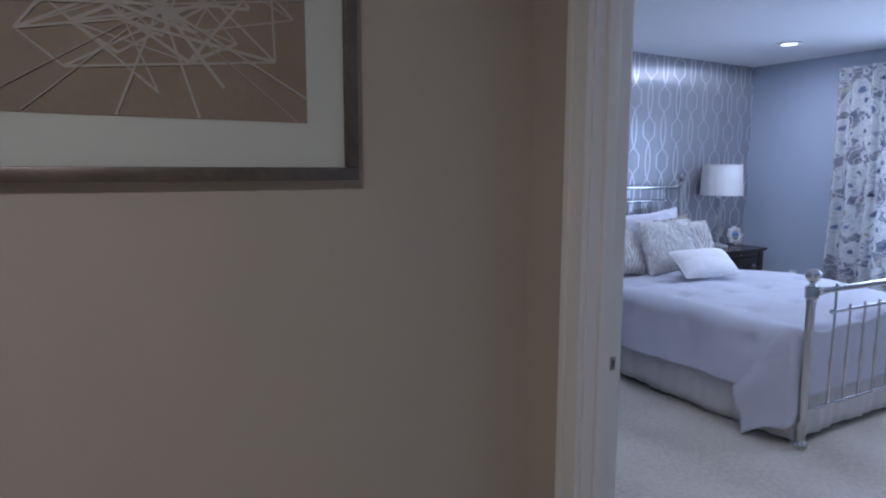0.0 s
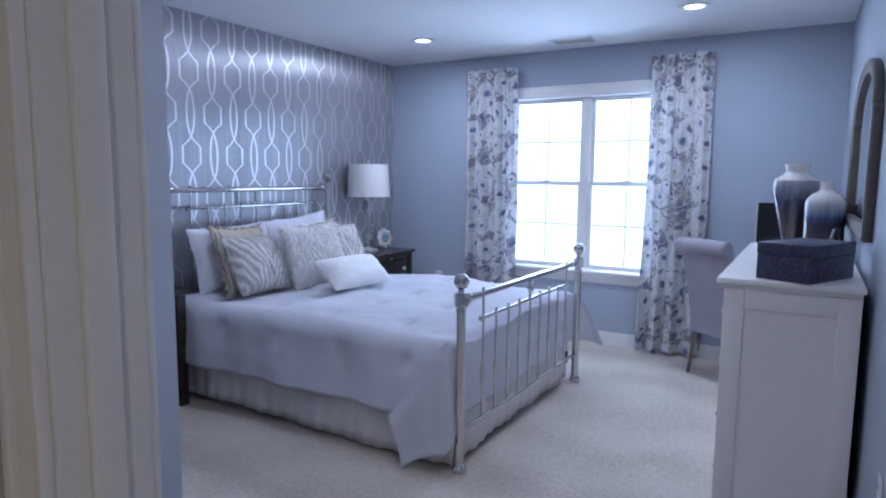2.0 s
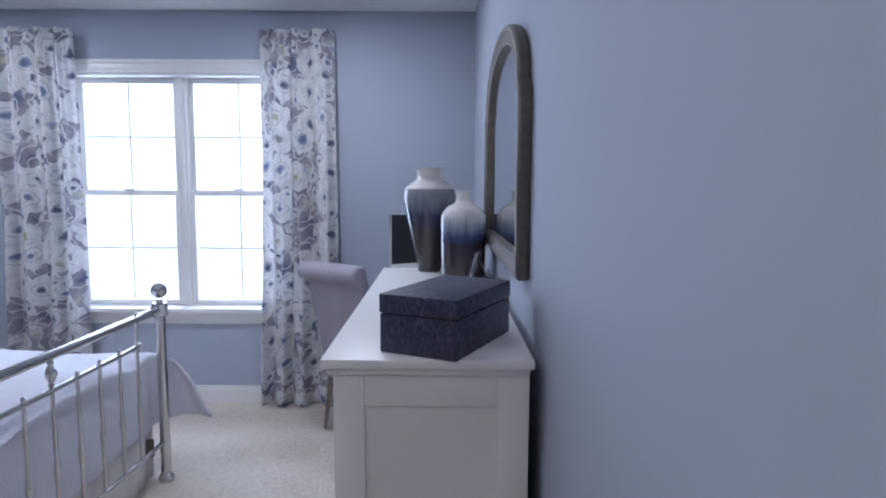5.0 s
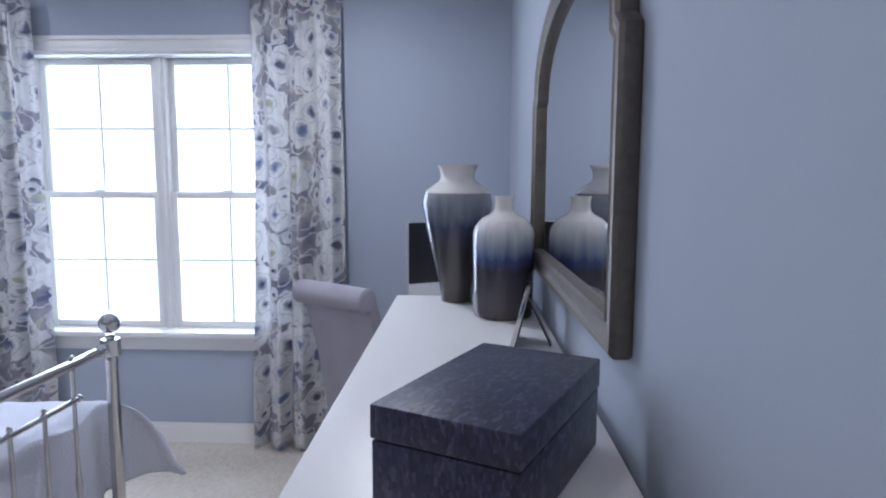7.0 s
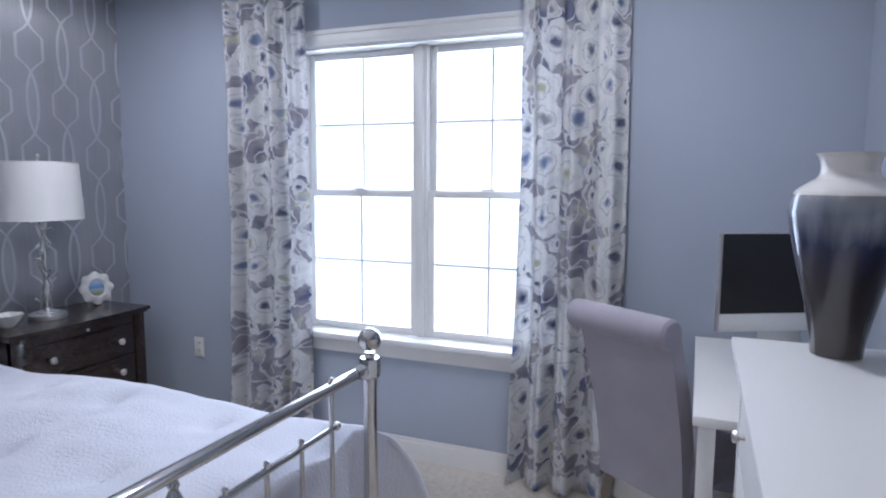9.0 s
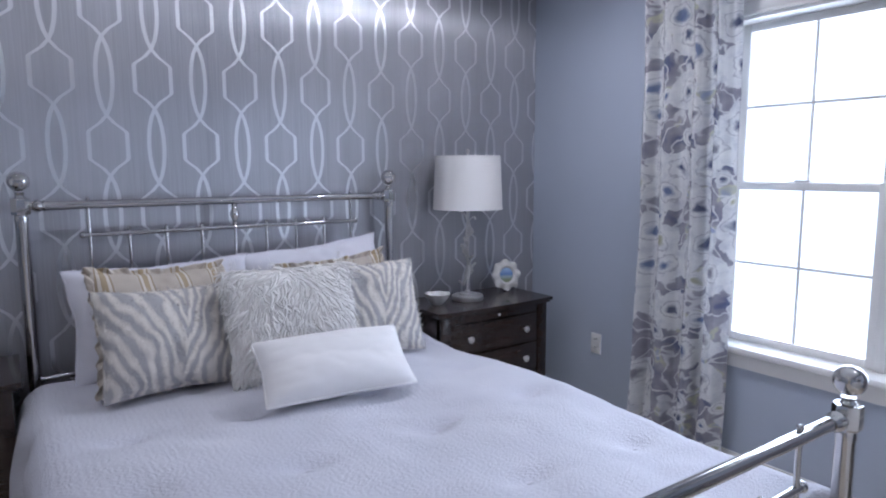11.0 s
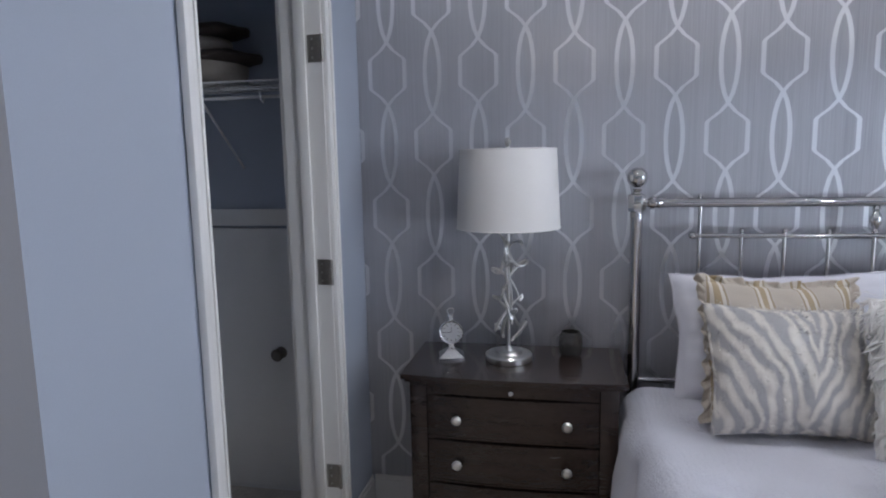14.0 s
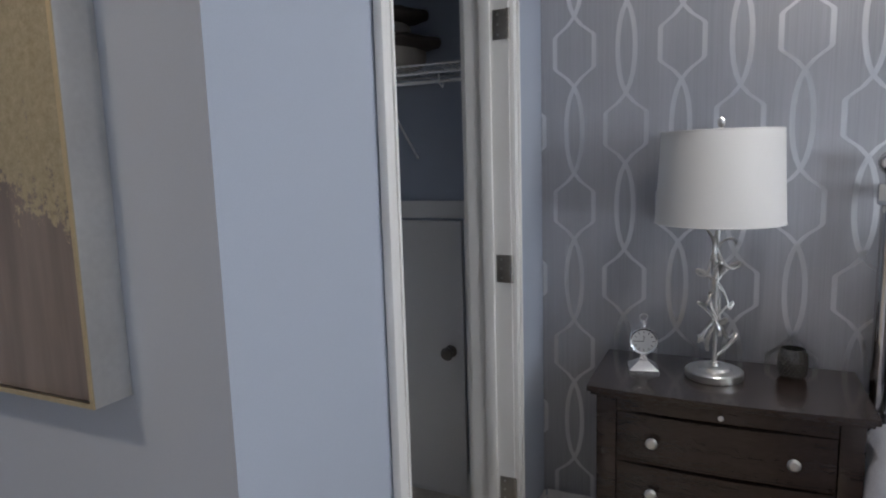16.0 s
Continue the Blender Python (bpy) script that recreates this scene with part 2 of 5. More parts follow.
def floral_mat():
    """Watercolour poppies: pale petals, navy hearts, mauve-grey ground, touches of olive."""
    m, t, p = nt("watercolour_floral_cotton")
    tc = t.nodes.new("ShaderNodeTexCoord")
    uv = tc.outputs["UV"]
    wob = t.nodes.new("ShaderNodeTexNoise")
    wob.inputs["Scale"].default_value, wob.inputs["Detail"].default_value = 11, 3
    t.links.new(uv, wob.inputs["Vector"])
    vm = t.nodes.new("ShaderNodeVectorMath")
    vm.operation = "MULTIPLY_ADD"
    t.links.new(wob.outputs["Color"], vm.inputs[0])
    vm.inputs[1].default_value = (0.07, 0.07, 0)
    t.links.new(uv, vm.inputs[2])
    w = vm.outputs[0]

    def cells(scale, seed):
        mp = t.nodes.new("ShaderNodeMapping")
        mp.inputs["Location"].default_value = (seed, seed * 1.7, 0)
        t.links.new(w, mp.inputs[0])
        vo = t.nodes.new("ShaderNodeTexVoronoi")
        vo.voronoi_dimensions = "2D"
        vo.inputs["Scale"].default_value = scale
        vo.inputs["Randomness"].default_value = 0.8
        t.links.new(mp.outputs[0], vo.inputs["Vector"])
        sep = t.nodes.new("ShaderNodeSeparateColor")
        t.links.new(vo.outputs["Color"], sep.inputs[0])
        return vo.outputs["Distance"], sep.outputs[0], sep.outputs[1]

    wash = noise_of(t, w, 16, 4, 0.65)
    patch = noise_of(t, w, 8.5, 2, 0.5)
    white = ramp(t, wash, [(0.3, (0.62, 0.63, 0.66)), (0.5, (0.80, 0.80, 0.80)), (0.75, (0.88, 0.88, 0.86))])
    col = ramp(t, patch, [(0.34, (0.10, 0.12, 0.24)), (0.40, (0.24, 0.235, 0.30)), (0.52, (0.33, 0.315, 0.37)), (0.60, (0.42, 0.405, 0.45)), (0.63, (0.60, 0.60, 0.44)), (0.70, (0.36, 0.42, 0.58))])
    col = mixc(t, mth(t, "MULTIPLY", wash, 0.22), col, white)
    vein = ramp(t, noise_of(t, w, 13, 1, 0.4), [(0.455, (0, 0, 0)), (0.485, (1, 1, 1)), (0.515, (1, 1, 1)), (0.545, (0, 0, 0))])
    col = mixc(t, mth(t, "MULTIPLY", vein, 0.85), col, white)
    for scale, seed, share, reach in ((10.5, 9.0, 0.5, 0.38), (5.8, 3.0, 0.13, 0.515)):
        d, r, g = cells(scale, seed)
        edge = mth(t, "ADD", d, mth(t, "MULTIPLY", mth(t, "SUBTRACT", wash, 0.5), 0.34))
        bloom = ramp(t, g, [(0.0, (0, 0, 0)), (share, (1, 1, 1))], "CONSTANT")
        petal = mth(t, "MULTIPLY", ramp(t, edge, [(reach, (1, 1, 1)), (reach + 0.04, (0, 0, 0))]), bloom)
        col = mixc(t, petal, col, white)
        ringm = mth(t, "MULTIPLY", ramp(t, edge, [(0.25, (0, 0, 0)), (0.275, (1, 1, 1)), (0.30, (0, 0, 0))]), bloom)
        col = mixc(t, mth(t, "MULTIPLY", ringm, 0.7), col, (0.40, 0.39, 0.43))
        heart = mth(t, "MULTIPLY", ramp(t, edge, [(0.06, (1, 1, 1)), (0.19, (0, 0, 0))]), bloom)
        hue = ramp(t, r, [(0.0, (0.07, 0.085, 0.18)), (0.4, (0.14, 0.19, 0.36)), (0.7, (0.24, 0.23, 0.28)), (0.86, (0.46, 0.46, 0.32))], "CONSTANT")
        col = mixc(t, mth(t, "MULTIPLY", heart, mth(t, "ADD", 0.5, mth(t, "MULTIPLY", wash, 0.9))), col, hue)
    p.inputs["Roughness"].default_value = 0.9
    t.links.new(col, p.inputs["Base Color"])
    fine = noise_of(t, uv, 900, 2)
    bumped(t, p, fine, 0.25, 0.0006)
    tr = t.nodes.new("ShaderNodeBsdfTranslucent")
    t.links.new(col, tr.inputs["Color"])
    mx = t.nodes.new("ShaderNodeMixShader")
    mx.inputs[0].default_value = 0.33
    out = t.nodes["Material Output"]
    t.links.new(p.outputs[0], mx.inputs[1])
    t.links.new(tr.outputs[0], mx.inputs[2])
    t.links.new(mx.outputs[0], out.inputs[0])
    return m


def quilt_mat():
    m, t, p = nt("lavender_white_matelasse")
    v = coords(t)
    rib = nd(t, "ShaderNodeTexWave", Scale=62.0, Distortion=9.0, Detail=2.0)
    rib.inputs["Detail Scale"].default_value = 2.0
    t.links.new(coords(t, (0.25, 1, 0.8)), rib.inputs["Vector"])
    fine, big = noise_of(t, v, 300, 3), noise_of(t, v, 3.5, 3)
    t.links.new(ramp(t, mth(t, "ADD", mth(t, "MULTIPLY", fine, 0.4), mth(t, "MULTIPLY", big, 0.6)), [(0.3, (0.55, 0.555, 0.63)), (0.7, (0.64, 0.645, 0.71))]), p.inputs["Base Color"])
    p.inputs["Roughness"].default_value = 0.9
    p.inputs["Sheen Weight"].default_value = 0.2
    bumped(t, p, mth(t, "ADD", mth(t, "MULTIPLY", rib.outputs["Fac"], 0.8), mth(t, "ADD", fine, big)), 0.5, 0.004)
    return m


def zebra_mat():
    """Grey brush strokes on ivory that meet in steep chevrons."""
    m, t, p = nt("grey_zebra_print")
    v = coords(t)
    sp = t.nodes.new("ShaderNodeSeparateXYZ")
    t.links.new(v, sp.inputs[0])
    warp = noise_of(t, v, 4.0, 1)
    fork = noise_of(t, coords(t, (1, 1, 0.4)), 15.0, 2)
    fine = noise_of(t, v, 420, 3)
    side = mth(t, "ABSOLUTE", mth(t, "ADD", sp.outputs[0], mth(t, "MULTIPLY", mth(t, "SUBTRACT", warp, 0.62), 0.16)))
    lean = mth(t, "SUBTRACT", mth(t, "MULTIPLY", side, 0.93), mth(t, "MULTIPLY", sp.outputs[2], 0.36))
    ph = mth(t, "ADD", mth(t, "MULTIPLY", lean, 6.2832 / 0.042), mth(t, "ADD", mth(t, "MULTIPLY", fork, 10.0), mth(t, "MULTIPLY", warp, 6.0)))
    wv = mth(t, "ADD", mth(t, "MULTIPLY", mth(t, "SINE", ph), 0.42), mth(t, "ADD", 0.22, mth(t, "MULTIPLY", noise_of(t, v, 22, 3), 0.56)))
    band = ramp(t, wv, [(0.25, (0.38, 0.375, 0.39)), (0.60, (0.62, 0.59, 0.54)), (0.95, (0.75, 0.72, 0.66))])
    t.links.new(mixc(t, mth(t, "MULTIPLY", fine, 0.3), band, (0.54, 0.52, 0.50)), p.inputs["Base Color"])
    p.inputs["Roughness"].default_value = 0.9
    bumped(t, p, mth(t, "ADD", fine, wv), 0.4, 0.002)
    return m


def stripe_mat():
    m, t, p = nt("tan_striped_woven_fabric")
    wv = nd(t, "ShaderNodeTexWave", Scale=2.3, Distortion=0.4)
    t.links.new(coords(t), wv.inputs["Vector"])
    fine = noise_of(t, coords(t), 380, 3)
    band = ramp(t, wv.outputs["Fac"], [(0.0, (0.50, 0.45, 0.38)), (0.6, (0.52, 0.47, 0.41)), (0.7, (0.34, 0.27, 0.17)), (0.82, (0.66, 0.62, 0.55)), (0.95, (0.40, 0.31, 0.18))], "CONSTANT")
    t.links.new(mixc(t, mth(t, "MULTIPLY", fine, 0.3), band, (0.44, 0.40, 0.36)), p.inputs["Base Color"])
    p.inputs["Roughness"].default_value = 0.9
    bumped(t, p, fine, 0.4, 0.0015)
    return m


def glaze_mat(name, stops, z0, z1):
    """Glazed stoneware: colours run into one another down its height."""
    m, t, p = nt(name)
    tc = t.nodes.new("ShaderNodeTexCoord")
    sp = t.nodes.new("ShaderNodeSeparateXYZ")
    t.links.new(tc.outputs["Object"], sp.inputs[0])
    runs = noise_of(t, coords(t, (1, 1, 0.08)), 45, 3)
    f = mth(t, "MULTIPLY", mth(t, "SUBTRACT", sp.outputs[2], z0), 1 / (z1 - z0))
    soft = mth(t, "ADD", f, mth(t, "MULTIPLY", mth(t, "SUBTRACT", runs, 0.5), 0.16))
    t.links.new(ramp(t, soft, stops), p.inputs["Base Color"])
    p.inputs["Roughness"].default_value = 0.12
    p.inputs["Coat Weight"].default_value = 0.5
    bumped(t, p, noise_of(t, coords(t), 25), 0.05, 0.001)
    return m


def boxshell_mat():
    m, t, p = nt("midnight_blue_shell_veneer")
    vo = t.nodes.new("ShaderNodeTexVoronoi")
    vo.inputs["Scale"].default_value = 95
    t.links.new(coords(t, (1, 2.2, 1)), vo.inputs["Vector"])
    n = noise_of(t, coords(t), 40, 5, 0.7)
    sep = t.nodes.new("ShaderNodeSeparateColor")
    t.links.new(vo.outputs["Color"], sep.inputs[0])
    f = mth(t, "ADD", mth(t, "MULTIPLY", sep.outputs[0], 0.5), mth(t, "MULTIPLY", n, 0.5))
    t.links.new(ramp(t, f, [(0.2, (0.018, 0.019, 0.042)), (0.6, (0.038, 0.040, 0.085)), (0.85, (0.10, 0.105, 0.17))]), p.inputs["Base Color"])
    p.inputs["Roughness"].default_value = 0.42
    p.inputs["Coat Weight"].default_value = 0.08
    bumped(t, p, f, 0.15, 0.001)
    return m


def canvas_mat():
    """Taupe washes with gold leaf that breaks up towards the lower half."""
    m, t, p = nt("taupe_and_gold_leaf_canvas")
    tc = t.nodes.new("ShaderNodeTexCoord")
    sp = t.nodes.new("ShaderNodeSeparateXYZ")
    t.links.new(tc.outputs["Object"], sp.inputs[0])
    runs = noise_of(t, coords(t, (1, 1, 0.22)), 14, 5, 0.7)
    fleck = noise_of(t, coords(t), 60, 5, 0.8)
    hgt = mth(t, "MULTIPLY", mth(t, "SUBTRACT", sp.outputs[2], 1.38), 1.5)
    f = mth(t, "ADD", hgt, mth(t, "ADD", mth(t, "MULTIPLY", runs, 0.9), mth(t, "MULTIPLY", fleck, 0.45)))
    leaf = ramp(t, f, [(0.72, (0, 0, 0)), (0.76, (1, 1, 1))])
    wash = ramp(t, noise_of(t, coords(t, (1, 1, 0.1)), 22, 4), [(0.3, (0.125, 0.10, 0.095)), (0.7, (0.24, 0.20, 0.18))])
    gold = ramp(t, fleck, [(0.3, (0.34, 0.28, 0.17)), (0.7, (0.56, 0.48, 0.32))])
    t.links.new(mixc(t, leaf, wash, gold), p.inputs["Base Color"])
    t.links.new(mth(t, "MULTIPLY", leaf, 0.7), p.inputs["Metallic"])
    p.inputs["Roughness"].default_value = 0.45
    bumped(t, p, mth(t, "ADD", fleck, leaf), 0.3, 0.001)
    return m


def sepia_mat():
    m, t, p = nt("sepia_print_paper")
    v = coords(t)
    t.links.new(ramp(t, mth(t, "ADD", mth(t, "MULTIPLY", noise_of(t, v, 3.5, 3), 0.8), mth(t, "MULTIPLY", noise_of(t, v, 70, 3), 0.2)), [(0.3, (0.24, 0.175, 0.125)), (0.7, (0.39, 0.305, 0.23))]), p.inputs["Base Color"])
    p.inputs["Roughness"].default_value = 0.6
    return m


CARPET, WALLPAPER, FLORAL, QUILT, ZEBRA, STRIPE = carpet_mat(), wallpaper_mat(), floral_mat(), quilt_mat(), zebra_mat(), stripe_mat()
MIRROR, GLASS, LENS, SHELL, CANVAS, SEPIA = mirror_glass(), clear_glass(), lamp_lens(), boxshell_mat(), canvas_mat(), sepia_mat()
GLAZE_A = glaze_mat("white_to_navy_to_umber_glaze", [(0.0, (0.045, 0.035, 0.033)), (0.40, (0.04, 0.035, 0.04)), (0.56, (0.035, 0.04, 0.085)), (0.72, (0.20, 0.22, 0.27)), (0.80, (0.27, 0.28, 0.31))], 0.0, 0.45)
GLAZE_B = glaze_mat("pale_to_navy_to_umber_glaze", [(0.0, (0.05, 0.038, 0.036)), (0.40, (0.035, 0.032, 0.05)), (0.49, (0.05, 0.07, 0.17)), (0.60, (0.25, 0.29, 0.37)), (0.70, (0.50, 0.51, 0.53)), (0.80, (0.69, 0.67, 0.64))], 0.0, 0.36)
GLAZE_WHITE = surface("cream_white_glaze", (0.70, 0.68, 0.65), 0.12, var=0.03, bump=0.02, coat=0.5)


# ---- mesh helpers ----
def bm_box(bm, x0, x1, y0, y1, z0, z1, bev=0.0):
    geom = bmesh.ops.create_cube(bm, size=1.0, matrix=Matrix.LocRotScale(((x0 + x1) / 2, (y0 + y1) / 2, (z0 + z1) / 2), None, (abs(x1 - x0), abs(y1 - y0), abs(z1 - z0))))
    if bev:
        es = {e for v in geom["verts"] for e in v.link_edges}
        bmesh.ops.bevel(bm, geom=list(es), offset=bev, segments=2, profile=0.5, affect="EDGES")
    return bm


def box(x0, x1, y0, y1, z0, z1, bev=0.0):
    return bm_box(bmesh.new(), x0, x1, y0, y1, z0, z1, bev)


def boxes(*rows, bev=0.0):
    bm = bmesh.new()
    for r in rows:
        bm_box(bm, *r[:6], r[6] if len(r) > 6 else bev)
    return bm


def lathe(profile, n=24, bm=None, m=None, caps=True):
    """Turned body round z from (radius, height) pairs."""
    bm = bm or bmesh.new()
    rings = []
    for r, z in profile:
        if r < 1e-5:
            rings.append([bm.verts.new((0, 0, z))])
        else:
            rings.append([bm.verts.new((r * math.cos(2 * math.pi * k / n), r * math.sin(2 * math.pi * k / n), z)) for k in range(n)])
    made = [v for r in rings for v in r]
    for a, b in zip(rings, rings[1:]):
        for k in range(n):
            q = [a[k % len(a)], a[(k + 1) % len(a)], b[(k + 1) % len(b)], b[k % len(b)]]
            q = list(dict.fromkeys(q))
            if len(q) > 2:
                bm.faces.new(q)
    for ring in (rings[0], rings[-1]):
        if caps and len(ring) > 2:
            bm.faces.new(ring)
    if m is not None:
        bmesh.ops.transform(bm, matrix=m, verts=made)
    return bm


def ball(r, n=16):
    return [(r * math.sin(math.pi * k / n), -r * math.cos(math.pi * k / n)) for k in range(n + 1)]


def tube(points, r, n=10, bm=None, closed=False):
    """A round bar along points."""
    bm = bm or bmesh.new()
    pts = [Vector(p) for p in points]
    rings = []
    last = len(pts) - 1
    for i, p in enumerate(pts):
        if closed:
            d = pts[(i + 1) % len(pts)] - pts[i - 1]
        else:
            d = pts[min(i + 1, last)] - pts[max(i - 1, 0)]
        q = d.to_track_quat("Z", "X")
        rr = r[i] if isinstance(r, (list, tuple)) else r
        rings.append([bm.verts.new(p + q @ Vector((rr * math.cos(2 * math.pi * k / n), rr * math.sin(2 * math.pi * k / n), 0))) for k in range(n)])
    pairs = list(zip(rings, rings[1:])) + ([(rings[-1], rings[0])] if closed else [])
    for a, b in pairs:
        for k in range(n):
            bm.faces.new((a[k], a[(k + 1) % n], b[(k + 1) % n], b[k]))
    if not closed:
        bm.faces.new(rings[0])
        bm.faces.new(rings[-1])
    return bm


def grid_mesh(nu, nv, f, uvf=None):
    bm = bmesh.new()
    vs = [[bm.verts.new(f(i / nu, j / nv)) for j in range(nv + 1)] for i in range(nu + 1)]
    lay = bm.loops.layers.uv.new("UVMap") if uvf else None
    for i in range(nu):
        for j in range(nv):
            fc = bm.faces.new((vs[i][j], vs[i + 1][j], vs[i + 1][j + 1], vs[i][j + 1]))
            if lay:
                for lp, (a, b) in zip(fc.loops, ((i, j), (i + 1, j), (i + 1, j + 1), (i, j + 1))):
                    lp[lay].uv = uvf(a / nu, b / nv)
    return bm


def mesh_of(name, bm, material, smooth=True):
    bmesh.ops.recalc_face_normals(bm, faces=bm.faces[:])
    me = bpy.data.meshes.new(name)
    bm.to_mesh(me)
    bm.free()
    me.materials.append(material)
    if smooth:
        me.shade_smooth()
        me.set_sharp_from_angle(angle=radians(35))
    return me


def part(name, bm, material, parent, label=""):
    ob = new(name, mesh_of(name, bm, material))
    ob.parent = parent
    return tagged(ob, label)


def thing(name, m, label, category, group=""):
    ob = new(name)
    ob.matrix_world = m
    return tagged(ob, label, category, group)


def solid(name, bm, material, label, category, m=None, group="", kind=""):
    ob = new(name, mesh_of(name, bm, material))
    if m is not None:
        ob.matrix_world = m
    return tagged(ob, label, category, group, kind)


def structure(name, bm, material, label, category="wall"):
    return solid(name, bm, material, label, category, kind="structure")


# ---- the shell ----
N, E, S = 3.91, 6.0, 0.16
CX, NY = 2.318, 2.275
structure("floor", box(-1.6, 6.14, -1.6, 4.03, -0.1, FZ), CARPET, "beige cut-pile carpet with faint vacuum tracks", "floor")
structure("ceiling", box(-1.72, 6.14, -1.72, 4.03, H, H + 0.1), CEIL, "smooth white painted ceiling", "ceiling")
structure("wall_north", box(1.366, 6.14, N, N + 0.12, 0, H), WALL, "blue-grey painted wall behind the bed")
structure("wall_east", boxes((E, E + 0.14, 0.05, 1.34, 0, H), (E, E + 0.14, 2.68, N, 0, H), (E, E + 0.14, 1.34, 2.68, 0, 0.62), (E, E + 0.14, 1.34, 2.68, 2.07, H)), WALL, "blue-grey painted wall with a double window")
SKEW = 0.9


def south(bm):
    """Turns what is built along y = S about the dresser's end: that wall stands a little out of square."""
    bmesh.ops.transform(bm, matrix=pose(3.45, S, 0, 0, 0, SKEW) @ Matrix.Translation((-3.45, -S, 0)), verts=bm.verts[:])
    return bm


def south_y(x):
    return S + math.tan(radians(SKEW)) * (x - 3.45)


structure("wall_south", south(box(1.366, 6.14, S - 0.12, S, 0, H)), WALL, "blue-grey painted wall behind the dresser")
structure("wall_closet", boxes((2.18, CX, NY, 2.757, 0, H), (2.18, CX, 3.543, N, 0, H), (2.18, CX, 2.757, 3.543, 2.07, H)), WALL, "blue-grey painted wall with a closet doorway")
structure("wall_nook", box(1.366, 2.18, NY, NY + 0.10, 0, H), WALL, "blue-grey painted wall beside the entry")
structure("wall_entry", boxes((1.266, 1.366, -1.6, 0.18, 0, H), (1.266, 1.366, 1.057, N + 0.12, 0, H), (1.266, 1.366, 0.18, 1.057, 2.07, H)), WALL, "painted wall with the bedroom doorway")
structure("wall_hall_north", box(-1.6, 1.262, 1.267, 1.387, 0, H), HALLWALL, "taupe painted hallway wall")
structure("wall_hall_lining", boxes((1.262, 1.266, 1.115, 1.267, 0, H), (1.262, 1.266, -1.6, 0.12, 0, H), (1.262, 1.266, 0.12, 1.115, 2.13, H)), HALLWALL, "taupe painted hallway side of the entry wall")
structure("wall_hall_west", box(-1.72, -1.6, -1.6, 1.387, 0, H), HALLWALL, "taupe painted hallway wall")
structure("wall_hall_south", box(-1.72, 1.266, -1.72, -1.6, 0, H), HALLWALL, "taupe painted hallway wall")
structure("wallpaper", box(CX + 0.001, E - 0.001, N - 0.004, N - 0.0005, 0.13, H - 0.001), WALLPAPER, "grey wallpaper with a silver linked-hexagon trellis print", "wallpaper")


def baseboard(x0, x1, y0, y1):
    bm = boxes((x0, x1, y0, y1, FZ - 0.01, 0.115))
    g = 0.004
    bm_box(bm, x0 + (g if x1 - x0 < 0.05 else 0), x1 - (g if x1 - x0 < 0.05 else 0), y0 + (g if y1 - y0 < 0.05 else 0), y1 - (g if y1 - y0 < 0.05 else 0), 0.115, 0.135, 0.0)
    return structure("baseboard", bm, TRIM, "white painted baseboard along the wall", "baseboard")


baseboard(E - 0.015, E, south_y(E) + 0.017, N - 0.02)
baseboard(CX + 0.016, E - 0.016, N - 0.016, N - 0.001)
structure("baseboard", south(boxes((1.46, 6.0, S, S + 0.015, FZ - 0.01, 0.115), (1.46, 6.0, S, S + 0.011, 0.115, 0.135))), TRIM, "white painted baseboard along the wall", "baseboard")
baseboard(1.42, CX, NY - 0.015, NY)
baseboard(CX, CX + 0.015, NY - 0.015, 2.70)
baseboard(CX, CX + 0.015, 3.60, N - 0.016)
baseboard(1.42, 2.16, N - 0.015, N - 0.0005)
baseboard(-1.6, 1.24, 1.252, 1.267)


def casing_profile(bm, axis, a0, a1, face, out, z0, z1):
    """An upright moulded casing board: flat with a raised outer bead and a thin inner bead."""
    w = a1 - a0
    for f0, f1, th in ((0.0, 0.28, 0.019), (0.28, 0.82, 0.012), (0.82, 1.0, 0.016)):
        b0, b1 = a0 + f0 * w, a0 + f1 * w
        lo, hi = sorted((face, face + out * th))
        if axis == "x":
            bm_box(bm, lo, hi, min(b0, b1), max(b0, b1), z0, z1, 0.002)
        else:
            bm_box(bm, min(b0, b1), max(b0, b1), lo, hi, z0, z1, 0.002)


def head_casing(bm, face, out, y0, y1, z0, z1):
    for f0, f1, th in ((0.0, 0.18, 0.016), (0.18, 0.72, 0.012), (0.72, 1.0, 0.019)):
        lo, hi = sorted((face, face + out * th))
        bm_box(bm, lo, hi, y0, y1, z0 + f0 * (z1 - z0), z0 + f1 * (z1 - z0), 0.002)


